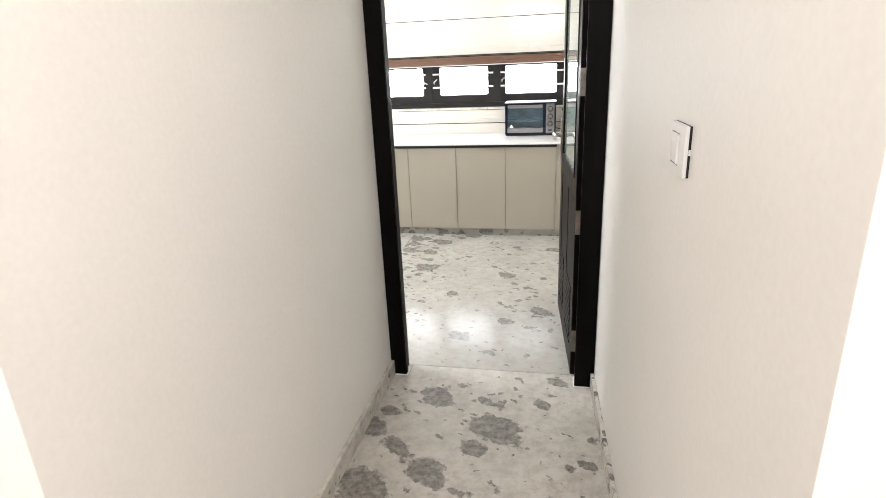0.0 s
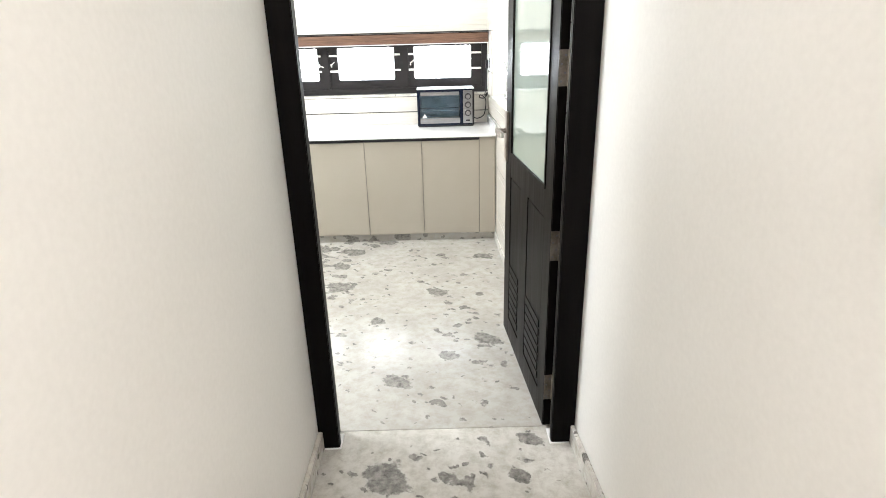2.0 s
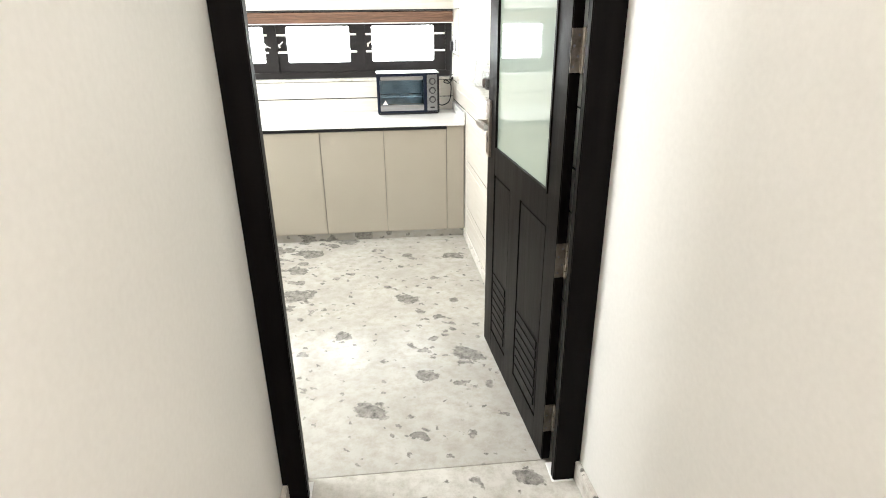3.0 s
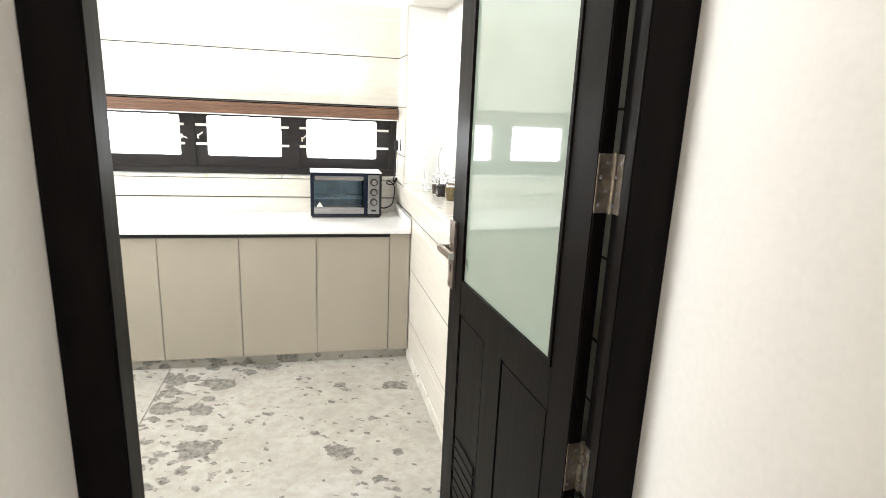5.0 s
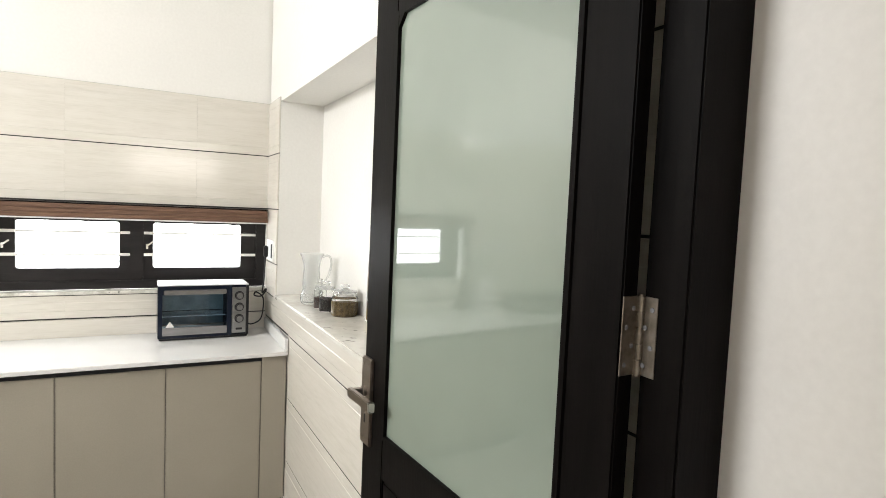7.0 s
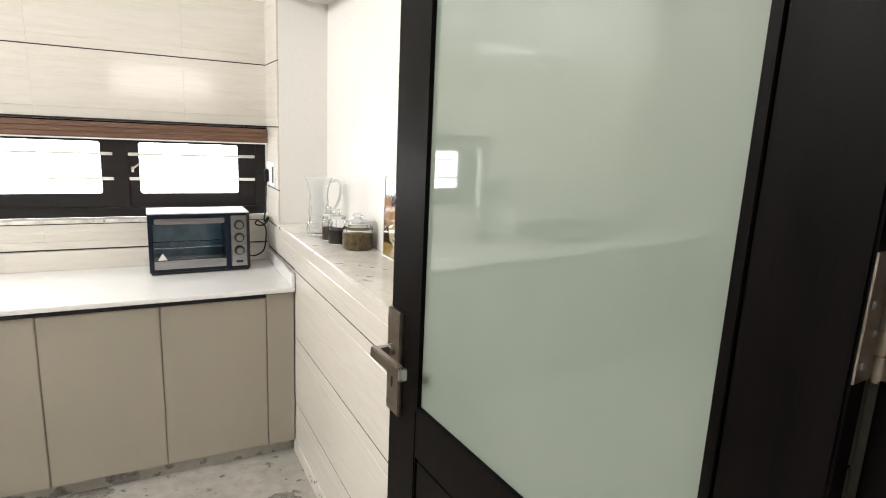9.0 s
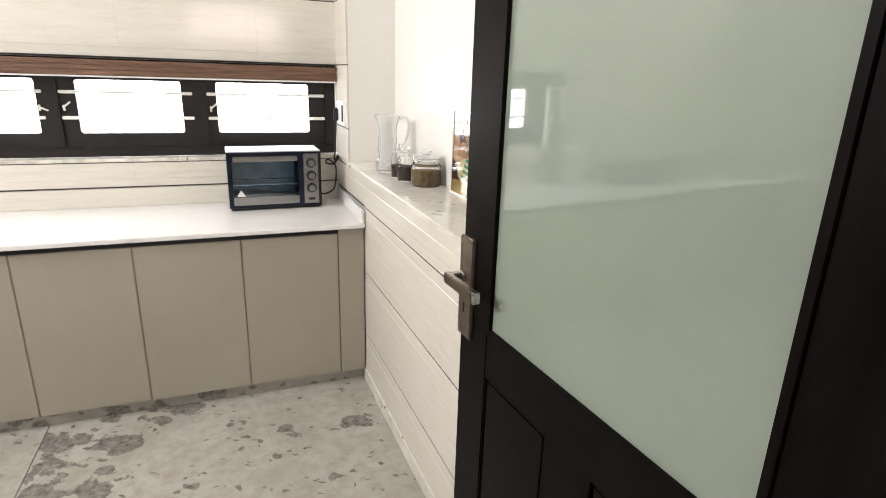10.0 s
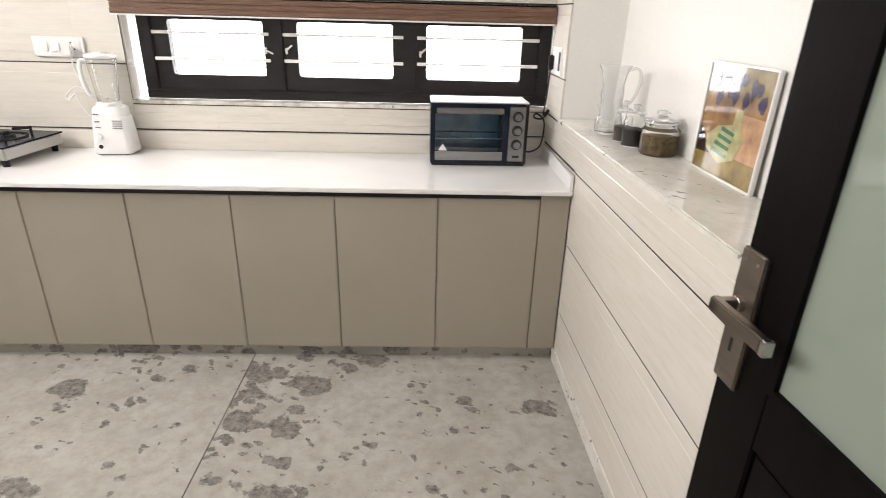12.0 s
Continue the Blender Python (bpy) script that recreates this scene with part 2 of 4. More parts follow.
CLOTS_HALL = [(0.52, -0.40, 0.13), (0.43, -0.54, 0.06), (0.21, -0.18, 0.10), (-0.06, -0.45, 0.09), (0.27, -0.71, 0.10), (0.0, -0.32, 0.05), (0.03, -0.83, 0.12), (0.10, -0.58, 0.08), (0.72, -0.18, 0.045), (0.78, 0.02, 0.055), (0.90, -0.58, 0.04)]
CLOTS_RIGHT = [(-0.26, 2.26, 0.10), (-0.31, 1.98, 0.08), (-0.11, 2.38, 0.055), (-0.52, 2.33, 0.09), (-0.50, 2.0, 0.075), (0.74, 2.10, 0.07), (0.05, 1.87, 0.03), (-0.29, 1.78, 0.05), (0.0, 2.46, 0.08), (0.40, 1.48, 0.07), (-0.26, 1.6, 0.10), (0.05, 1.09, 0.045), (0.68, 0.85, 0.08), (0.20, 0.47, 0.065), (0.46, 0.68, 0.05), (0.40, 0.28, 0.035)]
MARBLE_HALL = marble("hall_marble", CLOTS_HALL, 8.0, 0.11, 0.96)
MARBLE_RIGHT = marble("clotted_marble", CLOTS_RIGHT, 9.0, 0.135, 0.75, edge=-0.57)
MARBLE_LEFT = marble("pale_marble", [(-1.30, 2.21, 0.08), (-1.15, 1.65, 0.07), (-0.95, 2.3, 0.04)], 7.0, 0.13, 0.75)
MARBLE_TRIM = marble("marble_trim", [], 8.0, 0.16, 1.1)
MARBLE_LEDGE = marble("marble_ledge", [], 11.0, 0.105, 1.22, gloss=0.02, dirty=0.3)
MARBLE_SILL = marble("marble_sill", [], 9.0, 0.03, 1.25)
HOB_STEEL = surface("hob_side_steel", (0.40, 0.39, 0.37), (0.52, 0.51, 0.49), 0.35, 1.0, grain=300, stain=4, relief=0.02)
MARBLE_PLINTH = marble("grey_marble_plinth", [], 6.0, 0.30, 0.62)

# ---------- building helpers ----------


def box(bm, a, b):
    """An axis-aligned box between two corners."""
    x0, x1 = sorted((a[0], b[0]))
    y0, y1 = sorted((a[1], b[1]))
    z0, z1 = sorted((a[2], b[2]))
    v = [bm.verts.new((x, y, z)) for z in (z0, z1) for y in (y0, y1) for x in (x0, x1)]
    for f in ((0, 2, 3, 1), (4, 5, 7, 6), (0, 1, 5, 4), (2, 6, 7, 3), (0, 4, 6, 2), (1, 3, 7, 5)):
        bm.faces.new([v[i] for i in f])
    return v


def boxes(*pairs, soft=0.0, seg=2):
    bm = bmesh.new()
    for a, b in pairs:
        box(bm, a, b)
    if soft:
        bmesh.ops.bevel(bm, geom=bm.edges[:], offset=soft, segments=seg, affect="EDGES", clamp_overlap=True)
    return bm


def lathe(profile, seg=32, at=(0, 0, 0), caps=True):
    """A turned shape about z from (radius, height) pairs."""
    bm = bmesh.new()
    rings = []
    for r, z in profile:
        if r < 1e-6:
            rings.append([bm.verts.new((at[0], at[1], at[2] + z))])
        else:
            rings.append([bm.verts.new((at[0] + r * math.cos(2 * math.pi * i / seg), at[1] + r * math.sin(2 * math.pi * i / seg), at[2] + z)) for i in range(seg)])
    for p, q in zip(rings, rings[1:]):
        for i in range(seg):
            j = (i + 1) % seg
            f = [p[i % len(p)], p[j % len(p)], q[j % len(q)], q[i % len(q)]]
            f = [v for k, v in enumerate(f) if v not in f[:k]]
            if len(f) > 2:
                bm.faces.new(f)
    for ring in (rings[0], rings[-1]):
        if caps and len(ring) > 1:
            bm.faces.new(ring)
    bmesh.ops.recalc_face_normals(bm, faces=bm.faces[:])
    return bm


def tube(points, radius, seg=8):
    """A round cord or bar along points."""
    bm = bmesh.new()
    pts = [Vector(p) for p in points]
    rings, side = [], None
    for i, p in enumerate(pts):
        d = (pts[min(i + 1, len(pts) - 1)] - pts[max(i - 1, 0)]).normalized()
        if side is None:
            side = d.orthogonal().normalized()
        side = (side - d * side.dot(d)).normalized()
        up = d.cross(side)
        rings.append([bm.verts.new(p + radius * (math.cos(2 * math.pi * k / seg) * side + math.sin(2 * math.pi * k / seg) * up)) for k in range(seg)])
    for a, b in zip(rings, rings[1:]):
        for k in range(seg):
            bm.faces.new((a[k], a[(k + 1) % seg], b[(k + 1) % seg], b[k]))
    bm.faces.new(rings[0])
    bm.faces.new(rings[-1])
    bmesh.ops.recalc_face_normals(bm, faces=bm.faces[:])
    return bm


def smooth_path(points, n=8):
    """Points along a soft curve through the given ones."""
    p = [Vector(q) for q in points]
    p = [2 * p[0] - p[1], *p, 2 * p[-1] - p[-2]]
    out = []
    for a, b, c, d in zip(p, p[1:], p[2:], p[3:]):
        for k in range(n):
            s = k / n
            out.append(0.5 * (2 * b + (c - a) * s + (2 * a - 5 * b + 4 * c - d) * s * s + (3 * b - a - 3 * c + d) * s ** 3))
    return [*out, p[-2]]


def mesh_of(bm, material, smooth=False):
    me = bpy.data.meshes.new("mesh")
    bmesh.ops.recalc_face_normals(bm, faces=bm.faces[:])
    bm.to_mesh(me)
    bm.free()
    me.materials.append(material)
    if smooth:
        me.polygons.foreach_set("use_smooth", [True] * len(me.polygons))
        me.set_sharp_from_angle(angle=radians(35))
    return me


def part(name, bm, material, parent=None, label="", smooth=False):
    """One mesh object; under a thing or under a part where parent is given."""
    ob = new(name, mesh_of(bm, material, smooth))
    if parent:
        ob.parent = parent
    return tagged(ob, label)


def thing(name, label, category, at=None, group=""):
    """An empty at a thing's base that carries its parts."""
    ob = new(name)
    ob.empty_display_size = 0.05
    if at is not None:
        ob.matrix_world = at
    return tagged(ob, label, category, group)


def structure(name, bm, material, label, category):
    return tagged(part(name, bm, material), label, category, kind="structure")


# ---------- setting: the shell ----------
def holed(place, u, v, w, hole_u, hole_v, deep=None):
    """A wall slab with one rectangular opening through it, or a recess where deep is given; place turns (u, v, w) into a point."""
    bm = bmesh.new()
    back = w[1] if deep is None else deep

    def ring(us, vs, at):
        return [bm.verts.new(place(a, b, at)) for a, b in ((us[0], vs[0]), (us[1], vs[0]), (us[1], vs[1]), (us[0], vs[1]))]

    front, far, mouth, end = ring(u, v, w[0]), ring(u, v, w[1]), ring(hole_u, hole_v, w[0]), ring(hole_u, hole_v, back)
    for k in range(4):
        m = (k + 1) % 4
        bm.faces.new((front[k], front[m], mouth[m], mouth[k]))
        bm.faces.new((front[k], far[k], far[m], front[m]))
        bm.faces.new((mouth[k], mouth[m], end[m], end[k]))
        if deep is None:
            bm.faces.new((far[k], end[k], end[m], far[m]))
    if deep is not None:
        bm.faces.new(far)
        bm.faces.new(end)
    return bm


def along_x(u, v, w):
    return (u, w, v)


def along_y(u, v, w):
    return (w, u, v)


CEIL = 3.2
LEFT_X, MOUTH_Y = -0.083, -1.94
RIGHT_X, END_Y = 0.878, 3.09

structure("ground", boxes(((-60, -60, -0.30), (60, 60, -0.25))), CONCRETE, "pale concrete ground outside the house", "ground")
structure("ceiling", boxes(((-3.4, -5.1, CEIL), (3.2, 3.35, CEIL + 0.12))), CEILING_PAINT, "plain white painted ceiling", "ceiling")


def corridor_wall_right():
    """The wall leans away a little towards the hall."""
    bm = bmesh.new()
    v = box(bm, (0.962, MOUTH_Y, 0), (1.14, 0.0, CEIL))
    for q in v:
        if q.co.x < 1.0:
            q.co.x += 0.088 * -q.co.y / 1.93
    return bm


structure("wall_corridor_left", boxes(((LEFT_X - 0.12, MOUTH_Y + 0.04, 0), (LEFT_X, 0.0, CEIL))), WHITE_PAINT, "cream-white painted plaster corridor wall", "wall")
structure("wall_corridor_right", corridor_wall_right(), WHITE_PAINT, "cream-white painted plaster corridor wall with a switch", "wall")
structure("wall_hall_front_left", boxes(((-2.5, MOUTH_Y + 0.042, 0), (LEFT_X - 0.12, MOUTH_Y + 0.16, CEIL))), WHITE_PAINT, "white painted wall beside the corridor mouth", "wall")
structure("wall_hall_front_right", boxes(((1.14, MOUTH_Y + 0.002, 0), (3.0, MOUTH_Y + 0.12, CEIL))), WHITE_PAINT, "white painted wall beside the corridor mouth", "wall")
structure("wall_hall_left", boxes(((-2.62, -5.0, 0), (-2.5, MOUTH_Y + 0.12, CEIL))), WHITE_PAINT, "plain white painted hall wall", "wall")
# Openings in the hall's right and back walls are added for its lamps.
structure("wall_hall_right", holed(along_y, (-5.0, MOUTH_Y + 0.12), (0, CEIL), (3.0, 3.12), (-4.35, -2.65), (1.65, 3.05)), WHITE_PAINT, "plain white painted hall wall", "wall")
structure("wall_hall_back", holed(along_x, (-2.62, 3.12), (0, CEIL), (-5.0, -5.12), (-1.6, 2.3), (1.65, 3.05)), WHITE_PAINT, "white painted hall wall with an added, unseen window opening", "wall")
structure("wall_kitchen_front", boxes(((-3.2, 0.0, 0), (LEFT_X, 0.108, CEIL)), ((LEFT_X, 0.0, 2.34), (0.962, 0.108, CEIL)), ((0.962, 0.0, 0), (1.30, 0.108, CEIL))), WHITE_PAINT, "white painted wall round the kitchen door", "wall")
# This opening is added out of view to hold the left-hand lamp.
structure("wall_kitchen_left", holed(along_y, (0.0, END_Y), (0, CEIL), (-3.2, -3.32), (0.45, 2.15), (2.55, 3.12)), WHITE_PAINT, "white painted kitchen wall with an added, unseen window opening", "wall")

CAB_Y = 2.46
NICHE_Y0, NICHE_Y1, NICHE_TOP, LEDGE, NICHE_X = 0.40, 2.80, 2.226, 1.116, 1.135
WX = RIGHT_X + 0.010
wall_right = structure("wall_kitchen_right", holed(along_y, (0.108, END_Y), (0, CEIL), (WX, 1.30), (NICHE_Y0, NICHE_Y1), (LEDGE - 0.02, NICHE_TOP), NICHE_X), WHITE_PAINT, "white kitchen wall with a deep niche and beige tiles below", "wall")
SKEW = Matrix.Translation((WX, 2.6, 0)) @ pose(0, 0, 0, 0, 0, 1.2) @ Matrix.Translation((-WX, -2.6, 0))
wall_right.matrix_world = SKEW
EY = END_Y + 0.010
WIN_L, WIN_B, WIN_T = -1.24, 1.10, 1.60
wall_end = structure("wall_kitchen_end", holed(along_x, (-3.32, 1.30), (0, CEIL), (EY, 3.30), (WIN_L, RIGHT_X), (WIN_B, WIN_T)), WHITE_PAINT, "white kitchen wall with a low wide window, tiled in beige", "wall")
structure("window_ledge_stone", boxes(((WIN_L + 0.002, END_Y - 0.006, WIN_B), (RIGHT_X - 0.002, 3.165, WIN_B + 0.018)), soft=0.003), MARBLE_SILL, "thin white marble sill below the window", "sill")
ledge = structure("niche_ledge_stone", boxes(((RIGHT_X - 0.010, NICHE_Y0 + 0.002, LEDGE - 0.02), (NICHE_X, NICHE_Y1 - 0.002, LEDGE)), soft=0.004), MARBLE_LEDGE, "polished marble ledge in the wall niche", "ledge")
ledge.matrix_world = SKEW
skirt = structure("baseboard_kitchen", boxes(((RIGHT_X - 0.006, 0.2, 0.0), (RIGHT_X + 0.004, CAB_Y + 0.02, 0.072)), soft=0.002), MARBLE_LEDGE, "thin marble skirting below the tiled wall", "skirting")
skirt.matrix_world = SKEW

# marble floor
floor = structure("floor", boxes(((-3.4, -5.1, -0.25), (3.2, 3.3, -0.022))), CONCRETE, "white marble floor with grey clots and thin joints", "floor")


def slab(a, b, material):
    part("slab", boxes(((*a, -0.021), (*b, 0.0)), soft=0.0012, seg=1), material, floor)


slab((-2.62, -5.0), (3.12, MOUTH_Y - 0.0015), MARBLE_HALL)
slab((-0.21, MOUTH_Y), (1.15, 0.102), MARBLE_HALL)
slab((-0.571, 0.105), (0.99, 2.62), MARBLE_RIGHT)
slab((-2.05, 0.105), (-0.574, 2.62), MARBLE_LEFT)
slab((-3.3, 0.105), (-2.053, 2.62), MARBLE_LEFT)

# marble skirting
structure("baseboard_left", boxes(((LEFT_X + 0.0005, MOUTH_Y + 0.04, 0.0), (LEFT_X + 0.02, -0.002, 0.085)), soft=0.003), MARBLE_TRIM, "marble skirting along the corridor wall", "skirting")


def skirting_right():
    bm = boxes(((0.944, MOUTH_Y, 0.0), (0.9615, -0.002, 0.085)), soft=0.003)
    for q in bm.verts:
        q.co.x += 0.088 * -q.co.y / 1.93
    return bm


structure("baseboard_right", skirting_right(), MARBLE_TRIM, "marble skirting along the corridor wall", "skirting")

# ---------- kitchen door ----------
door_frame = tagged(thing("door_frame", "black-stained wooden door frame, set in the corridor's end", "door frame"), kind="structure")
part("jamb", boxes(((LEFT_X + 0.001, -0.004, 0), (0.0, 0.030, 2.25)), ((LEFT_X + 0.001, 0.030, 0), (-0.014, 0.104, 2.266)), soft=0.003), DARK_WOOD, door_frame)
part("jamb", boxes(((0.868, -0.004, 0), (0.9615, 0.030, 2.25)), ((0.8870, 0.030, 0), (0.9615, 0.087, 2.266)), soft=0.003), DARK_WOOD, door_frame)
for x0, x1 in ((LEFT_X + 0.021, 0.006), (0.862, 0.942)):
    part("grout_foot", boxes(((x0, -0.011, 0.0), (x1, 0.085, 0.004)), soft=0.0015, seg=1), CEILING_PAINT, door_frame, "pale grout at the foot")
part("head", boxes(((LEFT_X + 0.001, -0.004, 2.25), (0.9615, 0.030, 2.338)), ((LEFT_X + 0.001, 0.030, 2.266), (0.9615, 0.104, 2.338)), soft=0.003), DARK_WOOD, door_frame)

# The leaf stands open at about 85 degrees; local x runs from the hinge to the lock side, local y is the face seen from the corridor.
LEAF_W, LEAF_H, LEAF_T = 0.8965, 2.235, 0.034
leaf_pose = pose(0.848, 0.091, 0.012, 0, 0, 94.22)
door = thing("kitchen_door", "dark-stained wooden door with frosted green glass, standing open", "door", leaf_pose)
GL0, GL1, GB, GT = 0.106, 0.768, 1.010, 2.126


def leaf_box(x0, x1, z0, z1, t0=-LEAF_T, t1=0.0):
    return ((x0, t0, z0), (x1, t1, z1))


part("stile", boxes(leaf_box(0, GL0, 0, LEAF_H), soft=0.003), DARK_WOOD, door)
part("stile", boxes(leaf_box(GL1, LEAF_W, 0, LEAF_H), soft=0.003), DARK_WOOD, door)
part("rail", boxes(leaf_box(GL0, GL1, GT, LEAF_H, -LEAF_T + 0.001, -0.0008)), DARK_WOOD, door)
part("rail", boxes(leaf_box(GL0, GL1, 0.90, GB, -LEAF_T + 0.001, -0.0008)), DARK_WOOD, door)
part("rail", boxes(leaf_box(GL0, GL1, 0, 0.115, -LEAF_T + 0.001, -0.0008)), DARK_WOOD, door)
part("mullion", boxes(leaf_box(0.395, 0.530, 0.115, 0.90, -LEAF_T + 0.001, -0.0008)), DARK_WOOD, door)
for x0, x1 in ((GL0, 0.395), (0.530, GL1)):
    panel = part("panel", boxes(leaf_box(x0 + 0.006, x1 - 0.006, 0.121, 0.894, -LEAF_T + 0.006, -0.003), soft=0.003), DARK_WOOD, door)
    for k in range(7):
        z = 0.150 + k * 0.042
        part("slat", boxes(leaf_box(x0 + 0.022, x1 - 0.022, z, z + 0.034, -0.004, 0.0015), soft=0.002, seg=1), DARK_WOOD, panel)
part("pane", boxes(leaf_box(GL0 - 0.004, GL1 + 0.004, GB - 0.004, GT + 0.004, -0.018, -0.006)), FROSTED, door, "green frosted glass")


def bead_ring():
    bm = bmesh.new()
    w = 0.012
    box(bm, *leaf_box(GL0, GL0 + w, GB, GT, -0.012, 0.004))
    box(bm, *leaf_box(GL1 - w, GL1, GB, GT, -0.012, 0.004))
    box(bm, *leaf_box(GL0 + w, GL1 - w, GB, GB + w, -0.012, 0.0036))
    box(bm, *leaf_box(GL0 + w, GL1 - w, GT - w, GT, -0.012, 0.0036))
    # small mitred blocks that cut the upper corners
    for x, s in ((GL0 + w, 1), (GL1 - w, -1)):
        a = [bm.verts.new((x + s * dx, y, GT - w - dz)) for y in (-0.012, 0.003) for dx, dz in ((0, 0), (0.03, 0), (0, 0.03))]
        bm.faces.new(a[:3])
        bm.faces.new(a[3:])
        for i in range(3):
            j = (i + 1) % 3
            bm.faces.new((a[i], a[j], a[3 + j], a[3 + i]))
    return bm


part("glazing_bead", bead_ring(), DARK_WOOD, door)

# lever handle on the lock stile
PX0, PX1 = 0.788, 0.850
plate = part("handle_plate", boxes(leaf_box(PX0, PX1, 0.948, 1.195, -0.002, 0.010), soft=0.003), BRONZE, door, "satin bronze backplate")
plate.matrix_local = pose(0.046, 0, 0.014)
part("screw", lathe([(0.0, 0.0), (0.004, 0.0), (0.004, 0.0015), (0.0, 0.002)], 12), HINGE_STEEL, plate)
bpy.data.objects["screw"].matrix_local = pose(0.834, 0.0095, 1.176, -90, 0, 0)
copy_thing(bpy.data.objects["screw"], pose(0.806, 0.0095, 1.176, -90, 0, 0))
copy_thing(bpy.data.objects["screw"], pose(0.834, 0.0095, 0.966, -90, 0, 0))
part("rose", lathe([(0.0, 0), (0.014, 0), (0.014, 0.012), (0.011, 0.014), (0.0, 0.014)], 20), BRONZE, plate, smooth=True).matrix_local = pose(0.822, 0.008, 1.100, -90, 0, 0)


def lever():
    bm = bmesh.new()
    box(bm, (0.812, 0.012, 1.089), (0.832, 0.060, 1.111))
    box(bm, (0.696, 0.044, 1.087), (0.832, 0.060, 1.113))
    bmesh.ops.bevel(bm, geom=bm.edges[:], offset=0.0025, segments=2, affect="EDGES", clamp_overlap=True)
    return bm


part("lever", lever(), BRONZE, plate)
part("lever_tip", boxes(((0.6845, 0.0435, 1.0865), (0.6965, 0.0605, 1.1135)), soft=0.002), STEEL, plate, "bright steel lever tip")
part("keyhole", boxes(((0.817, 0.0095, 1.010), (0.825, 0.0108, 1.036)), soft=0.001, seg=1), BLACK_PLASTIC, plate)
back = part("handle_plate", boxes(leaf_box(PX0, PX1, 0.948, 1.195, -LEAF_T - 0.008, -LEAF_T - 0.0004), soft=0.003), BRONZE, door)
back.matrix_local = pose(0.046, 0, 0.014)
part("lever", boxes(((0.812, -LEAF_T - 0.055, 1.085), (0.832, -LEAF_T - 0.008, 1.107)), ((0.70, -LEAF_T - 0.06, 1.083), (0.832, -LEAF_T - 0.045, 1.109)), soft=0.002), BRONZE, back)
part("latch_plate", boxes(leaf_box(LEAF_W - 0.001, LEAF_W + 0.002, 0.98, 1.16, -0.029, -0.007), soft=0.0006, seg=1), HINGE_STEEL, door)

# butt hinges: one flap on the leaf's edge, one on the jamb, a knuckle between
for z in (0.134, 0.758, 1.394, 2.036):
    h = 0.118
    hinge = part("hinge", boxes(leaf_box(-0.0028, -0.0006, z, z + h, -LEAF_T - 0.002, 0.0), soft=0.0006, seg=1), HINGE_STEEL, door, "worn steel butt hinge")
    for k in range(5):
        part("knuckle", tube([(-0.0050, -0.0355, z + h * (k + 0.05) / 5), (-0.0050, -0.0355, z + h * (k + 0.95) / 5)], 0.0074, 12), HINGE_STEEL, hinge, smooth=True)
    part("pin", tube([(-0.0045, -0.0355, z - 0.003), (-0.0045, -0.0355, z + h + 0.003)], 0.0045, 10), HINGE_STEEL, hinge, smooth=True)
    far = part("hinge_flap", boxes(leaf_box(-0.0345, -0.0080, z, z + h, -0.0335, -0.0312), soft=0.0006, seg=1), HINGE_STEEL, hinge)
    far.matrix_local = pose(0.002, -0.0059, 0, 0, 0, -4.22)
    for k in range(4):
        s = part("screw", lathe([(0.0, 0.0), (0.0040, 0.0), (0.0034, 0.0008), (0.0, 0.0010)], 10), GREY_PRINT, hinge)
        s.matrix_local = pose(-0.0026, -0.009 - 0.013 * (k % 2), z + 0.016 + 0.028 * k, 0, -90, 0)
        s = part("screw", lathe([(0.0, 0.0), (0.0040, 0.0), (0.0034, 0.0008), (0.0, 0.0010)], 10), GREY_PRINT, hinge)
        s.matrix_local = pose(-0.015 - 0.011 * (k % 2), -0.0344, z + 0.016 + 0.028 * k, -90, 0, 0)

# ---------- kitchen window ----------
window = tagged(thing("window_1", "low black-framed window with three panes and cream bars", "window"), kind="structure")
FY0, FY1 = 3.166, 3.235
part("frame", boxes(((WIN_L + 0.045, FY0, 1.118), (RIGHT_X - 0.001, FY1, 1.165)), ((WIN_L + 0.045, FY0, 1.54), (RIGHT_X - 0.001, FY1, 1.599)), ((WIN_L + 0.045, FY0 + 0.001, 1.165), (-1.130, FY1, 1.54)), ((0.818, FY0 + 0.001, 1.165), (RIGHT_X - 0.001, FY1, 1.54)), soft=0.004), BLACK_FRAME, window)
for x in (-0.515, 0.160):
    part("mullion", boxes(((x - 0.034, FY0 + 0.001, 1.166), (x + 0.034, FY1 - 0.001, 1.539)), soft=0.004), BLACK_FRAME, window)
PANES = ((-1.130, -0.549, -1.050, -0.580), (-0.481, 0.126, -0.410, 0.071), (0.194, 0.818, 0.243, 0.730))


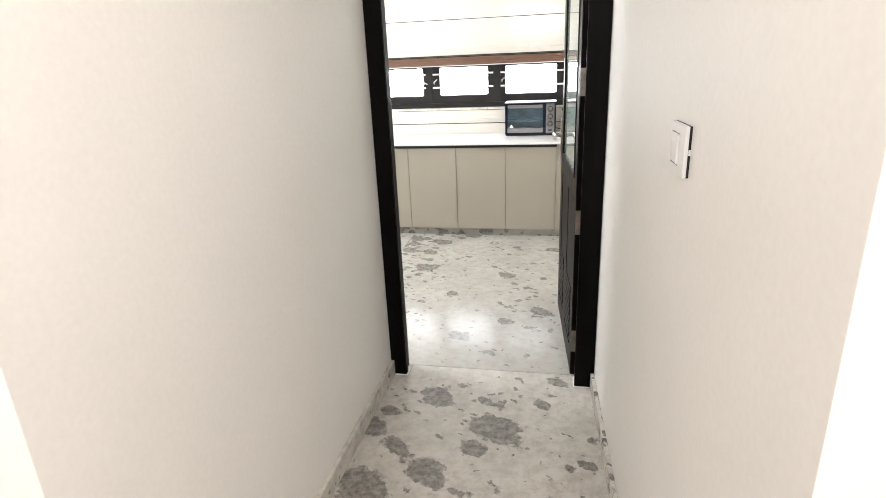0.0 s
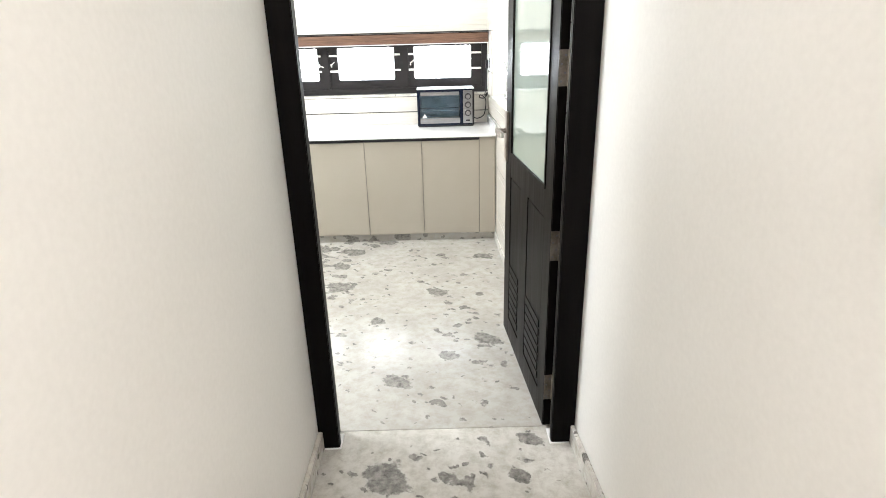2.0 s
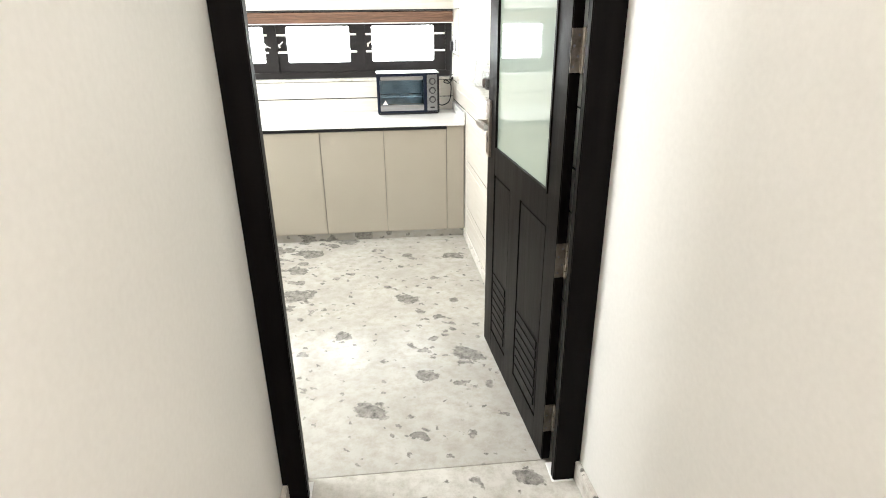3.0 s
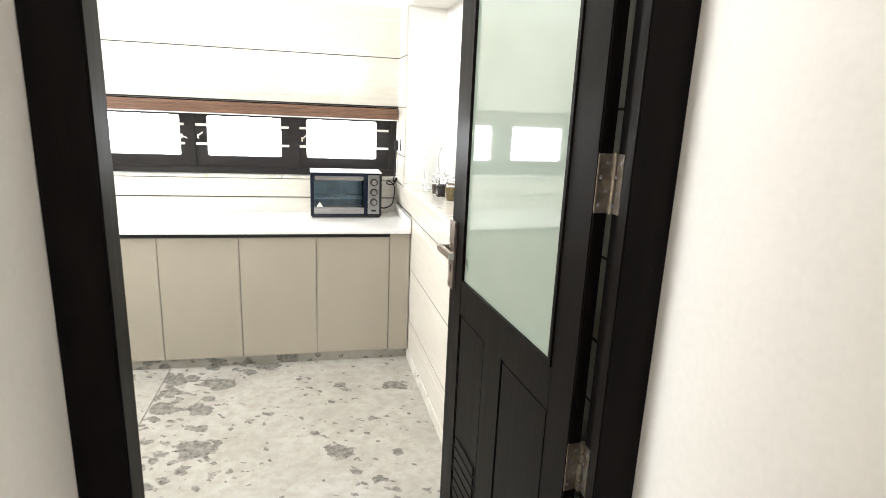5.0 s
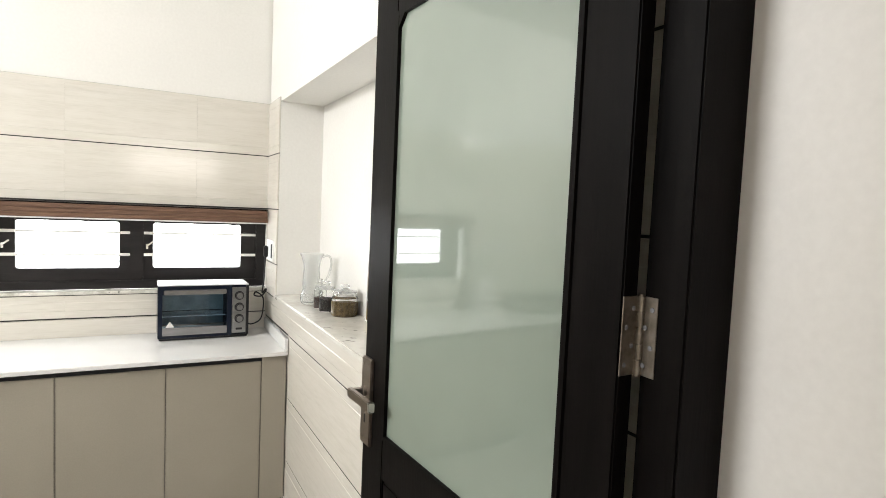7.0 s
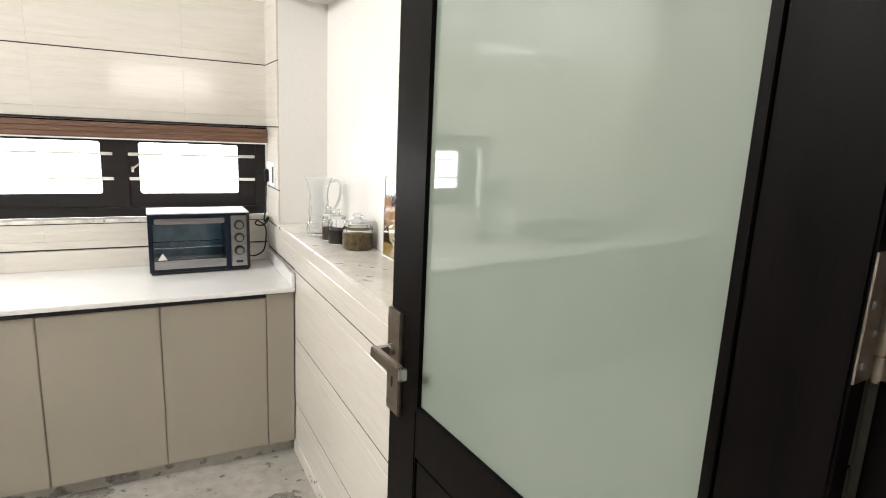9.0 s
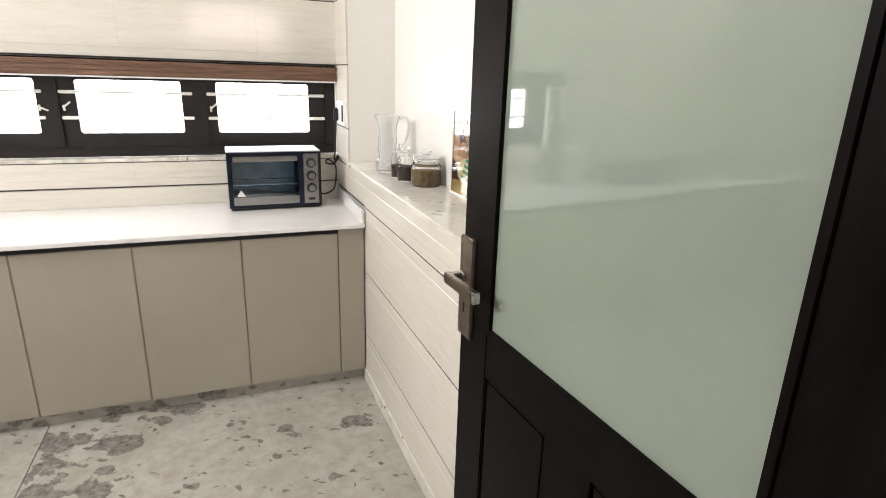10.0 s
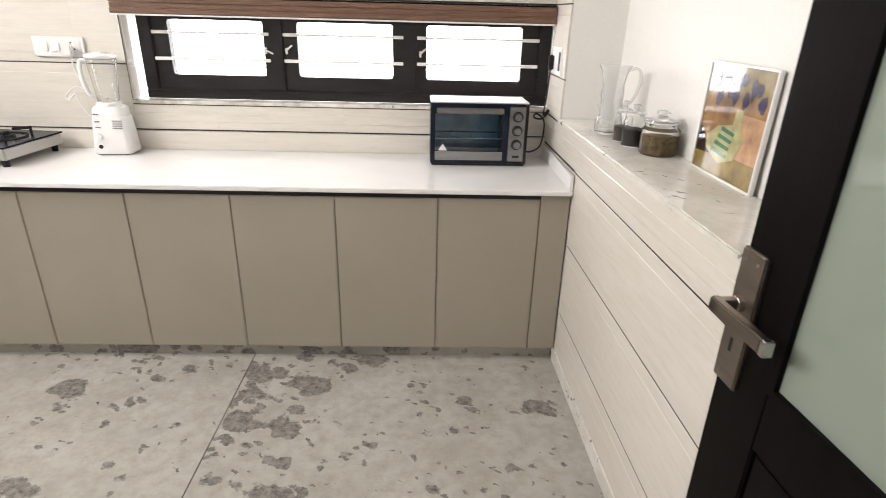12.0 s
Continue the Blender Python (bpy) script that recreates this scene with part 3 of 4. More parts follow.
def sash(x0, x1, p0, p1, z0=1.1635, z1=1.542, b0=1.236, b1=1.500):
    """A sash frame whose inner corners are rounded."""
    bm = bmesh.new()
    out = [(x0 - 0.002, z0), (x1 + 0.002, z0), (x1 + 0.002, z1), (x0 - 0.002, z1)]
    inner = []
    r, n = 0.014, 4
    for cx, cz, a in ((p0 + r, b0 + r, 180), (p1 - r, b0 + r, 270), (p1 - r, b1 - r, 0), (p0 + r, b1 - r, 90)):
        inner.append([(cx + r * math.cos(radians(a + 90 * k / n)), cz + r * math.sin(radians(a + 90 * k / n))) for k in range(n + 1)])
    y0, y1 = FY0 + 0.016, FY1 - 0.006
    grid = {}
    for y in (y0, y1):
        grid[y] = ([bm.verts.new((x, y, z)) for x, z in out], [[bm.verts.new((x, y, z)) for x, z in c] for c in inner])
    for y in (y0, y1):
        o, c = grid[y]
        for k in range(4):
            for a, b in zip(c[k], c[k][1:]):
                bm.faces.new((o[k], a, b))
            m = (k + 1) % 4
            bm.faces.new((o[k], c[k][-1], c[m][0], o[m]))
    (o0, c0), (o1, c1) = grid[y0], grid[y1]
    for k in range(4):
        m = (k + 1) % 4
        bm.faces.new((o0[k], o0[m], o1[m], o1[k]))
    ring0, ring1 = [v for c in c0 for v in c], [v for c in c1 for v in c]
    for k in range(len(ring0)):
        m = (k + 1) % len(ring0)
        bm.faces.new((ring0[k], ring0[m], ring1[m], ring1[k]))
    return bm


for x0, x1, p0, p1 in PANES:
    s = part("sash", sash(x0, x1, p0, p1), BLACK_FRAME, window)
    pane = part("pane", boxes(((p0 - 0.004, FY0 + 0.04, 1.232), (p1 + 0.004, FY0 + 0.044, 1.504))), CLEAR_GLASS, s, "clear glass")
    pane.visible_shadow = False
    for z in (1.306, 1.432):
        # Bars thinned over the panes: the window's glare is put into their shape.
        bar = part("bar", boxes(((p0 - 0.02, FY0 + 0.005, z + 0.004), (p1 + 0.02, FY0 + 0.011, z + 0.0125))), ROD, window, "cream painted guard bar")
        # Only the ends over the dark sash keep the full width.
        for e0, e1 in ((x0 + 0.001, p0 + 0.004), (p1 - 0.004, x1 - 0.001)):
            part("bar_full_end", boxes(((e0, FY0 + 0.002, z), (e1, FY0 + 0.014, z + 0.016)), soft=0.002), ROD, bar)
for x, lean in ((-0.565, -25), (-0.462, 40), (0.212, 40)):
    latch = part("latch", boxes(((-0.006, -0.012, -0.018), (0.006, 0.0, 0.012)), soft=0.002), CHROME, window, "small chrome latch")
    latch.matrix_local = pose(x, FY0 + 0.002, 1.366, 0, 0, 0)
    arm = part("latch_arm", boxes(((-0.005, -0.022, -0.004), (0.042, -0.012, 0.005)), soft=0.002), CHROME, latch)
    arm.matrix_local = pose(0, 0, 0, 0, -lean, 0)

# wooden blind, drawn up in a stack under the tiles
blind = thing("wooden_blind", "brown wooden slat blind drawn up above the window", "blind")
BX0, BX1 = WIN_L - 0.005, 0.866
part("head_rail", boxes(((BX0, 3.032, 1.597), (BX1, END_Y - 0.0015, 1.602)), soft=0.003), DARK_WOOD, blind)
for k in range(3):
    z = 1.5225 + k * 0.0247
    part("slat", boxes(((BX0 + 0.002 * (k % 2), 3.034 + 0.003 * (k % 2), z), (BX1 - 0.002 * (k % 3), 3.080, z + 0.0243)), soft=0.0025), BLIND_WOOD, blind)
part("bottom_rail", boxes(((BX0, 3.036, 1.5145), (BX1, 3.080, 1.522)), soft=0.002), WHITE_PLASTIC, blind)
part("pull_cord", tube(smooth_path([(0.861, 3.06, 1.518), (0.859, 3.055, 1.35), (0.862, 3.055, 1.2), (0.858, 3.05, 1.14)], 6), 0.0025), CORD_WHITE, blind)

# ---------- base cabinets ----------
SEAMS = [0.748, 0.303, -0.143, -0.588, -1.033, -1.478, -1.923, -2.368, -2.813]


def cabinet(x0, x1):
    c = thing("base_cabinet", "greige gloss laminate base cabinet with a plain handleless door", "cabinet", pose((x0 + x1) / 2, CAB_Y, 0), "row of base cabinets")
    w = (x1 - x0) / 2
    part("body", boxes(((-w + 0.0005, 0.020, 0.068), (w - 0.0005, 0.60, 0.8375))), CARCASS, c)
    part("door", boxes(((-w + 0.0018, 0.0, 0.070), (w - 0.0018, 0.0185, 0.822)), soft=0.0028), LAMINATE, c)
    part("edge_strip", boxes(((w - 0.0016, 0.0035, 0.070), (w + 0.0016, 0.0180, 0.821))), EDGE_BAND, c, "grey-brown edge band in the joint")
    return c


first = cabinet(SEAMS[1], SEAMS[0])
for a, b in zip(SEAMS[2:], SEAMS[1:]):
    copy_thing(first, pose((a + b) / 2, CAB_Y, 0))
filler = tagged(part("filler_panel", boxes(((0.7505, CAB_Y, 0.068), (RIGHT_X - 0.002, CAB_Y + 0.60, 0.845)), soft=0.0015), LAMINATE), "greige laminate filler beside the end cabinet", "panel")
structure("plinth", boxes(((-2.813, CAB_Y + 0.04, 0.0), (RIGHT_X - 0.002, CAB_Y + 0.06, 0.0675))), MARBLE_PLINTH, "marble plinth under the base cabinets", "plinth")
tagged(part("finger_profile", boxes(((-2.813, CAB_Y + 0.012, 0.8385), (0.750, CAB_Y + 0.018, 0.849)), ((-2.813, CAB_Y + 0.0005, 0.8240), (0.750, CAB_Y + 0.0192, 0.8385))), BLACK_PLASTIC), "dark metal finger profile over the cabinet doors", "profile")

# worktop
worktop = thing("worktop", "polished white quartz worktop with a low upstand", "worktop")
part("slab", boxes(((-3.19, CAB_Y - 0.032, 0.8495), (RIGHT_X - 0.001, END_Y - 0.0015, 0.870)), soft=0.003), QUARTZ, worktop)
part("upstand", boxes(((RIGHT_X - 0.016, CAB_Y - 0.022, 0.8702), (RIGHT_X - 0.001, END_Y - 0.017, 0.936)), soft=0.002), QUARTZ, worktop)
part("upstand", boxes(((-3.19, END_Y - 0.016, 0.8702), (RIGHT_X - 0.001, END_Y - 0.0015, 0.9665)), soft=0.002), TILE, worktop)


# ---------- countertop oven ----------
def oven():
    o = thing("toaster_oven", "blue-black countertop oven with steel trim and three knobs", "oven", pose(0.502, 2.845, 0.870, 0, 0, 1.0))
    w, d, z0, z1 = 0.234, 0.215, 0.014, 0.300
    part("shell", boxes(((-w, 0.006, z0), (-w + 0.012, d, z1)), ((w - 0.115, 0.008, z0), (w, d, z1)), ((-w + 0.012, d - 0.012, z0), (w - 0.115, d, z1)), ((-w + 0.012, 0.006, z0), (w - 0.115, d - 0.012, z0 + 0.020)), ((-w + 0.012, 0.006, z1 - 0.02), (w - 0.115, d - 0.012, z1)), soft=0.003), NAVY_ENAMEL, o)
    part("lid", boxes(((-w - 0.001, 0.0, z1), (w + 0.001, d + 0.002, z1 + 0.007)), soft=0.003), OVEN_TOP, o, "silver top sheet")
    front = part("front_frame", boxes(((-w, -0.006, z0), (-w + 0.022, 0.006, z1)), ((w - 0.118, -0.006, z0), (w - 0.092, 0.008, z1)), ((-w + 0.022, -0.006, z0), (w - 0.118, 0.006, z0 + 0.016)), ((-w + 0.022, -0.006, z1 - 0.012), (w - 0.118, 0.006, z1)), soft=0.002), NAVY_ENAMEL, o)
    door_ = part("oven_door", boxes(((-w + 0.022, -0.010, z0 + 0.016), (w - 0.118, 0.0, z0 + 0.058)), soft=0.002), OVEN_STEEL, o, "brushed steel door with a smoked pane")
    part("pane", boxes(((-w + 0.0225, -0.006, z0 + 0.058), (w - 0.1185, -0.002, z1 - 0.046))), OVEN_GLASS, door_)
    part("handle", boxes(((-w + 0.028, -0.034, z1 - 0.044), (w - 0.124, -0.012, z1 - 0.018)), ((-w + 0.05, -0.013, z1 - 0.04), (-w + 0.07, -0.003, z1 - 0.02)), ((w - 0.166, -0.013, z1 - 0.04), (w - 0.146, -0.003, z1 - 0.02)), soft=0.004), OVEN_STEEL, door_)
    part("top_strip", boxes(((-w + 0.022, -0.006, z1 - 0.046), (w - 0.118, -0.001, z1 - 0.012))), NAVY_ENAMEL, door_)
    t = bmesh.new()
    v = [t.verts.new((x, y, z)) for y in (-0.0075, -0.0062) for x, z in ((-w + 0.038, z0 + 0.062), (-w + 0.080, z0 + 0.062), (-w + 0.059, z0 + 0.096))]
    t.faces.new(v[:3]), t.faces.new(v[3:])
    for i in range(3):
        t.faces.new((v[i], v[(i + 1) % 3], v[3 + (i + 1) % 3], v[3 + i]))
    part("warning_label", t, WHITE_PLASTIC, door_, "white triangular warning label")
    part("print_bar", boxes(((-w + 0.045, -0.0112, z0 + 0.031), (-w + 0.075, -0.0101, z0 + 0.038))), GREY_PRINT, door_)
    part("cavity", boxes(((-w + 0.013, d - 0.03, z0 + 0.02), (w - 0.116, d - 0.013, z1 - 0.02))), OVEN_INSIDE, o)
    for k in range(9):
        x = -w + 0.03 + k * 0.035
        part("rack_wire", tube([(x, 0.012, z0 + 0.115), (x, 0.18, z0 + 0.115)], 0.0016, 6), CHROME, o)
    for y in (0.014, 0.178):
        part("rack_rail", tube([(-w + 0.014, y, z0 + 0.1185), (w - 0.122, y, z0 + 0.1185)], 0.0024, 6), CHROME, o)
    for z in (0.05, 0.245):
        part("heating_rod", tube([(-w + 0.013, 0.11, z0 + z), (w - 0.118, 0.11, z0 + z)], 0.004, 8), HINGE_STEEL, o)
    panel = part("control_panel", boxes(((w - 0.091, -0.008, z0 + 0.012), (w - 0.016, 0.007, z1 - 0.012)), soft=0.002), OVEN_STEEL, o, "brushed steel control panel")
    part("side_trim", boxes(((w - 0.0155, -0.006, z0), (w, 0.007, z1)), soft=0.002), BLACK_PLASTIC, o)
    for z in (0.228, 0.162, 0.096):
        knob = part("knob", lathe([(0.0, 0.0), (0.025, 0.0), (0.025, 0.006), (0.021, 0.008), (0.019, 0.022), (0.0, 0.023)], 28), BLACK_PLASTIC, panel, "round knob with steel face", smooth=True)
        knob.matrix_local = pose(w - 0.053, -0.0079, z0 + z, 90, 0, 0)
        part("knob_face", lathe([(0.0, 0.0), (0.0165, 0.0), (0.0165, 0.002), (0.0, 0.003)], 24), OVEN_STEEL, knob, smooth=True).matrix_local = pose(0, 0, 0.0225)
        part("pointer", boxes(((-0.0035, -0.016, 0.025), (0.0035, 0.016, 0.034)), soft=0.001), OVEN_STEEL, knob).matrix_local = pose(0, 0, 0, 0, 0, 35)
    part("indicator", boxes(((w - 0.070, -0.0105, z0 + 0.030), (w - 0.036, -0.0075, z0 + 0.042)), soft=0.002), BLACK_PLASTIC, panel)
    for x in (-w + 0.03, w - 0.03):
        for y in (0.03, d - 0.03):
            part("foot", lathe([(0.013, 0.0), (0.015, 0.014)], 14), BLACK_PLASTIC, o).matrix_local = pose(x, y, 0)
    part("base_strip", boxes(((-w + 0.006, -0.002, 0.003), (w - 0.006, 0.014, z0 + 0.001)), soft=0.002), BLACK_PLASTIC, o)
    return o


oven()
cable = smooth_path([(0.7375, 2.97, 0.925), (0.775, 2.965, 0.918), (0.825, 2.975, 0.945), (0.842, 2.99, 1.02), (0.838, 3.0, 1.075), (0.80, 3.0, 1.105), (0.79, 3.0, 1.085), (0.83, 3.0, 1.08), (0.855, 2.985, 1.115), (0.852, 2.985, 1.125), (0.835, 3.0, 1.10), (0.846, 3.015, 1.18), (0.853, 3.018, 1.32)], 8)
cord = thing("oven_cord", "black oven cord with a plug, looped against the wall", "cord")
part("cable", tube(cable, 0.0042, 8), BLACK_PLASTIC, cord, smooth=True)
part("plug", boxes(((0.842, 3.004, 1.315), (0.8655, 3.034, 1.385)), soft=0.005), BLACK_PLASTIC, cord)
side_socket = thing("wall_socket", "white wall socket plate on the tiled side wall", "socket")
part("plate", boxes(((0.8655, 2.860, 1.300), (RIGHT_X - 0.0005, 3.060, 1.425)), soft=0.003), WHITE_PLASTIC, side_socket)
part("rocker", boxes(((0.861, 2.876, 1.32), (0.8655, 2.900, 1.405)), soft=0.001), BLACK_PLASTIC, side_socket, "dark rocker edge")

# ---------- wall switches ----------


def corridor_switch():
    s = thing("light_switch", "white square light switch on the corridor wall", "switch", pose(1.0185, -1.252, 1.386, 0, 0, 2.6))
    part("plate", boxes(((-0.0125, -0.061, -0.053), (-0.0042, 0.061, 0.053)), soft=0.002), WHITE_PLASTIC, s)
    part("back_box", boxes(((-0.0041, -0.0600, -0.052), (0.004, 0.0600, 0.052))), BLACK_PLASTIC, s)
    rocker = boxes(((-0.0170, -0.018, -0.0305), (-0.0120, 0.046, 0.0305)), soft=0.0015)
    for q in rocker.verts:
        if q.co.x < -0.0140:
            q.co.x += 0.0040 * (q.co.y + 0.018) / 0.064
    part("rocker", rocker, WHITE_PLASTIC, s, "pressed white rocker")
    for z in (-0.0325, 0.0325):
        part("slot", boxes(((-0.0132, -0.018, z - 0.0010), (-0.0124, 0.046, z + 0.0010))), GREY_PRINT, s, "thin dark slot beside the rocker")
    part("fixing_tab", boxes(((-0.0040, -0.0625, -0.006), (0.0030, -0.0602, 0.006)), soft=0.0008, seg=1), WHITE_PLASTIC, s)
    return s


corridor_switch()


def socket_board():
    s = thing("socket_board", "white four-gang switch and socket board on the tiles", "socket", pose(-1.542, END_Y - 0.0005, 1.364))
    part("plate", boxes(((-0.122, -0.012, -0.046), (0.122, 0.0, 0.046)), soft=0.003), WHITE_PLASTIC, s)
    for k in range(2):
        x = -0.072 + k * 0.055
        part("rocker", boxes(((x - 0.023, -0.017, -0.022), (x + 0.023, -0.0122, 0.022)), soft=0.002), WHITE_PLASTIC, s)
    part("socket_face", boxes(((0.020, -0.0145, -0.034), (0.105, -0.0122, 0.034)), soft=0.001), WHITE_PLASTIC, s)
    for x, z in ((0.062, 0.020), (0.050, -0.010), (0.076, -0.010)):
        part("pin_hole", lathe([(0.0, 0.0), (0.004, 0.0), (0.004, 0.001), (0.0, 0.001)], 10), BLACK_PLASTIC, s).matrix_local = pose(x, -0.0146, z, 90, 0, 0)
    return s


socket_board()


# ---------- blender ----------
def rounded_stack(levels, r=0.02, n=4):
    """A tapering body with rounded corners: levels of (half width, half depth, height)."""
    bm = bmesh.new()
    rings = []
    for hx, hy, z in levels:
        q = min(r, hx * 0.9, hy * 0.9)
        ring = []
        for cx, cy, a in ((hx - q, hy - q, 0), (-hx + q, hy - q, 90), (-hx + q, -hy + q, 180), (hx - q, -hy + q, 270)):
            for k in range(n + 1):
                b = radians(a + 90 * k / n)
                ring.append(bm.verts.new((cx + q * math.cos(b), cy + q * math.sin(b), z)))
        rings.append(ring)
    for a, b in zip(rings, rings[1:]):
        for k in range(len(a)):
            m = (k + 1) % len(a)
            bm.faces.new((a[k], a[m], b[m], b[k]))
    bm.faces.new(rings[0]), bm.faces.new(rings[-1])
    return bm


def blender():
    b = thing("blender", "white countertop blender with a clear jug and lid", "blender", pose(-1.305, 2.992, 0.870, 0, 0, 6))
    base = part("motor_base", rounded_stack([(0.088, 0.068, 0.006), (0.092, 0.072, 0.014), (0.090, 0.071, 0.05), (0.078, 0.066, 0.175), (0.0765, 0.0655, 0.182), (0.0735, 0.0635, 0.184), (0.070, 0.061, 0.222), (0.062, 0.055, 0.232)], 0.03), WHITE_PLASTIC, b, smooth=True)
    for k in range(4):
        part("foot", lathe([(0.010, 0.0), (0.012, 0.007)], 12), GREY_PRINT, base).matrix_local = pose(0.06 * (-1) ** k, 0.055 * (-1) ** (k // 2), 0)
    for k in range(5):
        part("vent_slot", boxes(((0.022, -0.0705 + 0.0006 * k, 0.130 + 0.009 * k), (0.064, -0.060, 0.1335 + 0.009 * k))), GREY_PRINT, base)
    for z in (0.200, 0.165, 0.138):
        part("button", boxes(((-0.058, -0.0715, z - 0.003), (-0.034, -0.058, z + 0.002)), soft=0.001), GREY_PRINT, base)
    dial = part("dial", lathe([(0.0, 0.0), (0.017, 0.0), (0.016, 0.016), (0.0, 0.018)], 20), WHITE_PLASTIC, base, smooth=True)
    dial.matrix_local = pose(-0.048, -0.0685, 0.092, 90, 0, 0)
    part("logo_mark", lathe([(0.0, 0.0), (0.010, 0.0), (0.010, 0.002), (0.0, 0.002)], 16), BLACK_PLASTIC, base).matrix_local = pose(-0.048, -0.0713, 0.044, 92, 0, 0)
    part("collar", lathe([(0.050, 0.230), (0.056, 0.233), (0.056, 0.246), (0.048, 0.252)], 28), WHITE_PLASTIC, b, smooth=True)
    part("jug", lathe([(0.0, 0.250), (0.044, 0.250), (0.048, 0.257), (0.066, 0.455), (0.0635, 0.455), (0.0455, 0.262), (0.0, 0.258)], 32), CLEAR_GLASS, b, "clear glass jug", smooth=True)
    part("blade", boxes(((-0.026, -0.004, 0.274), (0.026, 0.004, 0.276)), ((-0.004, -0.026, 0.270), (0.004, 0.026, 0.272)), ((-0.003, -0.003, 0.258), (0.003, 0.003, 0.274))), STEEL, b)
    lid = part("lid", lathe([(0.0, 0.450), (0.062, 0.450), (0.069, 0.456), (0.069, 0.466), (0.062, 0.472), (0.034, 0.473), (0.030, 0.480), (0.0, 0.481)], 32), WHITE_PLASTIC, b, smooth=True)
    part("jug_handle", tube(smooth_path([(-0.062, -0.01, 0.44), (-0.090, -0.016, 0.436), (-0.094, -0.018, 0.37), (-0.078, -0.014, 0.295), (-0.050, -0.006, 0.276)], 8), 0.011, 10), WHITE_PLASTIC, b, smooth=True)
    part("power_cord", tube(smooth_path([(-0.075, 0.04, 0.16), (-0.115, 0.05, 0.165), (-0.155, 0.05, 0.23), (-0.17, 0.05, 0.28), (-0.205, 0.055, 0.25), (-0.215, 0.055, 0.27), (-0.16, 0.05, 0.315), (-0.11, 0.05, 0.30), (-0.13, 0.055, 0.335), (-0.16, 0.07, 0.40), (-0.165, 0.085, 0.46)], 7), 0.0036, 8), CORD_WHITE, b, smooth=True)
    part("plug", boxes(((-0.184, 0.056, 0.452), (-0.148, 0.084, 0.510)), soft=0.006), WHITE_PLASTIC, b)
    return b


blender()


# ---------- gas hob ----------
def hob():
    h = thing("gas_hob", "steel and black glass gas hob on the worktop", "hob", pose(-1.965, 2.86, 0.870, 0, 0, -4))
    part("body", boxes(((-0.36, -0.19, 0.034), (0.36, 0.19, 0.086)), soft=0.005), HOB_STEEL, h)
    part("glass_top", boxes(((-0.366, -0.196, 0.0862), (0.366, 0.196, 0.094)), soft=0.003), NAVY_ENAMEL, h, "black glass top")
    for x in (-0.33, 0.33):
        for y in (-0.16, 0.16):
            part("foot", lathe([(0.014, 0.0), (0.017, 0.036)], 14), BLACK_PLASTIC, h).matrix_local = pose(x, y, 0)
    for x in (-0.19, 0.19):
        burner = part("burner", lathe([(0.0, 0.0), (0.055, 0.0), (0.052, 0.010), (0.034, 0.012), (0.034, 0.024), (0.030, 0.028), (0.0, 0.028)], 24), RED_MARK, h, smooth=True)
        burner.matrix_local = pose(x, 0.02, 0.0942)
        ring = part("pan_support", lathe([(0.100, 0.0), (0.106, 0.0), (0.106, 0.006), (0.100, 0.006), (0.100, 0.0)], 28, caps=False), RED_MARK, h)
        ring.matrix_local = pose(x, 0.02, 0.0942)
        for k in range(4):
            part("prong", boxes(((0.045, -0.004, 0.026), (0.125, 0.004, 0.040)), ((0.112, -0.004, 0.0), (0.124, 0.004, 0.030)), soft=0.002), RED_MARK, ring).matrix_local = pose(0, 0, 0, 0, 0, 45 + 90 * k)
    for x in (-0.19, 0.19):
        part("knob", lathe([(0.0, 0.0), (0.022, 0.0), (0.019, 0.022), (0.0, 0.024)], 20), BLACK_PLASTIC, h, smooth=True).matrix_local = pose(x, -0.19, 0.06, 90, 0, 0)
    return h


hob()


# ---------- niche: jug, jars, picture tray ----------
def glass_jar(at, r, h, fill, filling, label, name="spice_jar"):
    j = thing(name, label, "jar", pose(*at), "glass jars in the niche")
    part("jar", lathe([(0.0, 0.0), (r * 0.92, 0.0), (r, 0.006), (r, h * 0.80), (r * 0.86, h * 0.90), (r * 0.86, h), (r * 0.83, h), (r * 0.83, h * 0.90), (r * 0.955, h * 0.79), (r * 0.955, 0.008), (0.0, 0.006)], 32), CLEAR_GLASS, j, smooth=True)
    part("filling", lathe([(0.0, 0.003), (r * 0.95, 0.004), (r * 0.975, 0.009), (r * 0.975, h * fill), (r * 0.5, h * fill + 0.004), (0.0, h * fill + 0.002)], 28), filling, j, smooth=True)
    lid = part("lid", lathe([(0.0, h + 0.001), (r * 0.90, h + 0.001), (r * 0.93, h + 0.006), (r * 0.90, h + 0.012), (r * 0.35, h + 0.017), (r * 0.22, h + 0.024), (r * 0.36, h + 0.034), (r * 0.30, h + 0.042), (0.0, h + 0.044)], 32), CUT_GLASS, j, "glass stopper lid", smooth=True)
    return j


glass_jar((1.070, 2.098, LEDGE), 0.065, 0.108, 0.66, DRIED, "short wide glass jar half full of dried leaves")
glass_jar((1.020, 2.225, LEDGE), 0.040, 0.110, 0.58, PEPPER, "glass jar with a stopper, filled with black spice")
glass_jar((1.008, 2.312, LEDGE), 0.033, 0.110, 0.52, CLOVE, "glass jar with a stopper, filled with brown cloves")


def fluted(profile, seg=48, flutes=16, depth=0.03):
    bm = lathe(profile, seg)
    for v in bm.verts:
        z = v.co.z
        if 0.01 < z < 0.15:
            a = math.atan2(v.co.y, v.co.x)
            k = 1 + depth * math.sin(flutes * a + z * 60)
            v.co.x *= k
            v.co.y *= k
    return bm


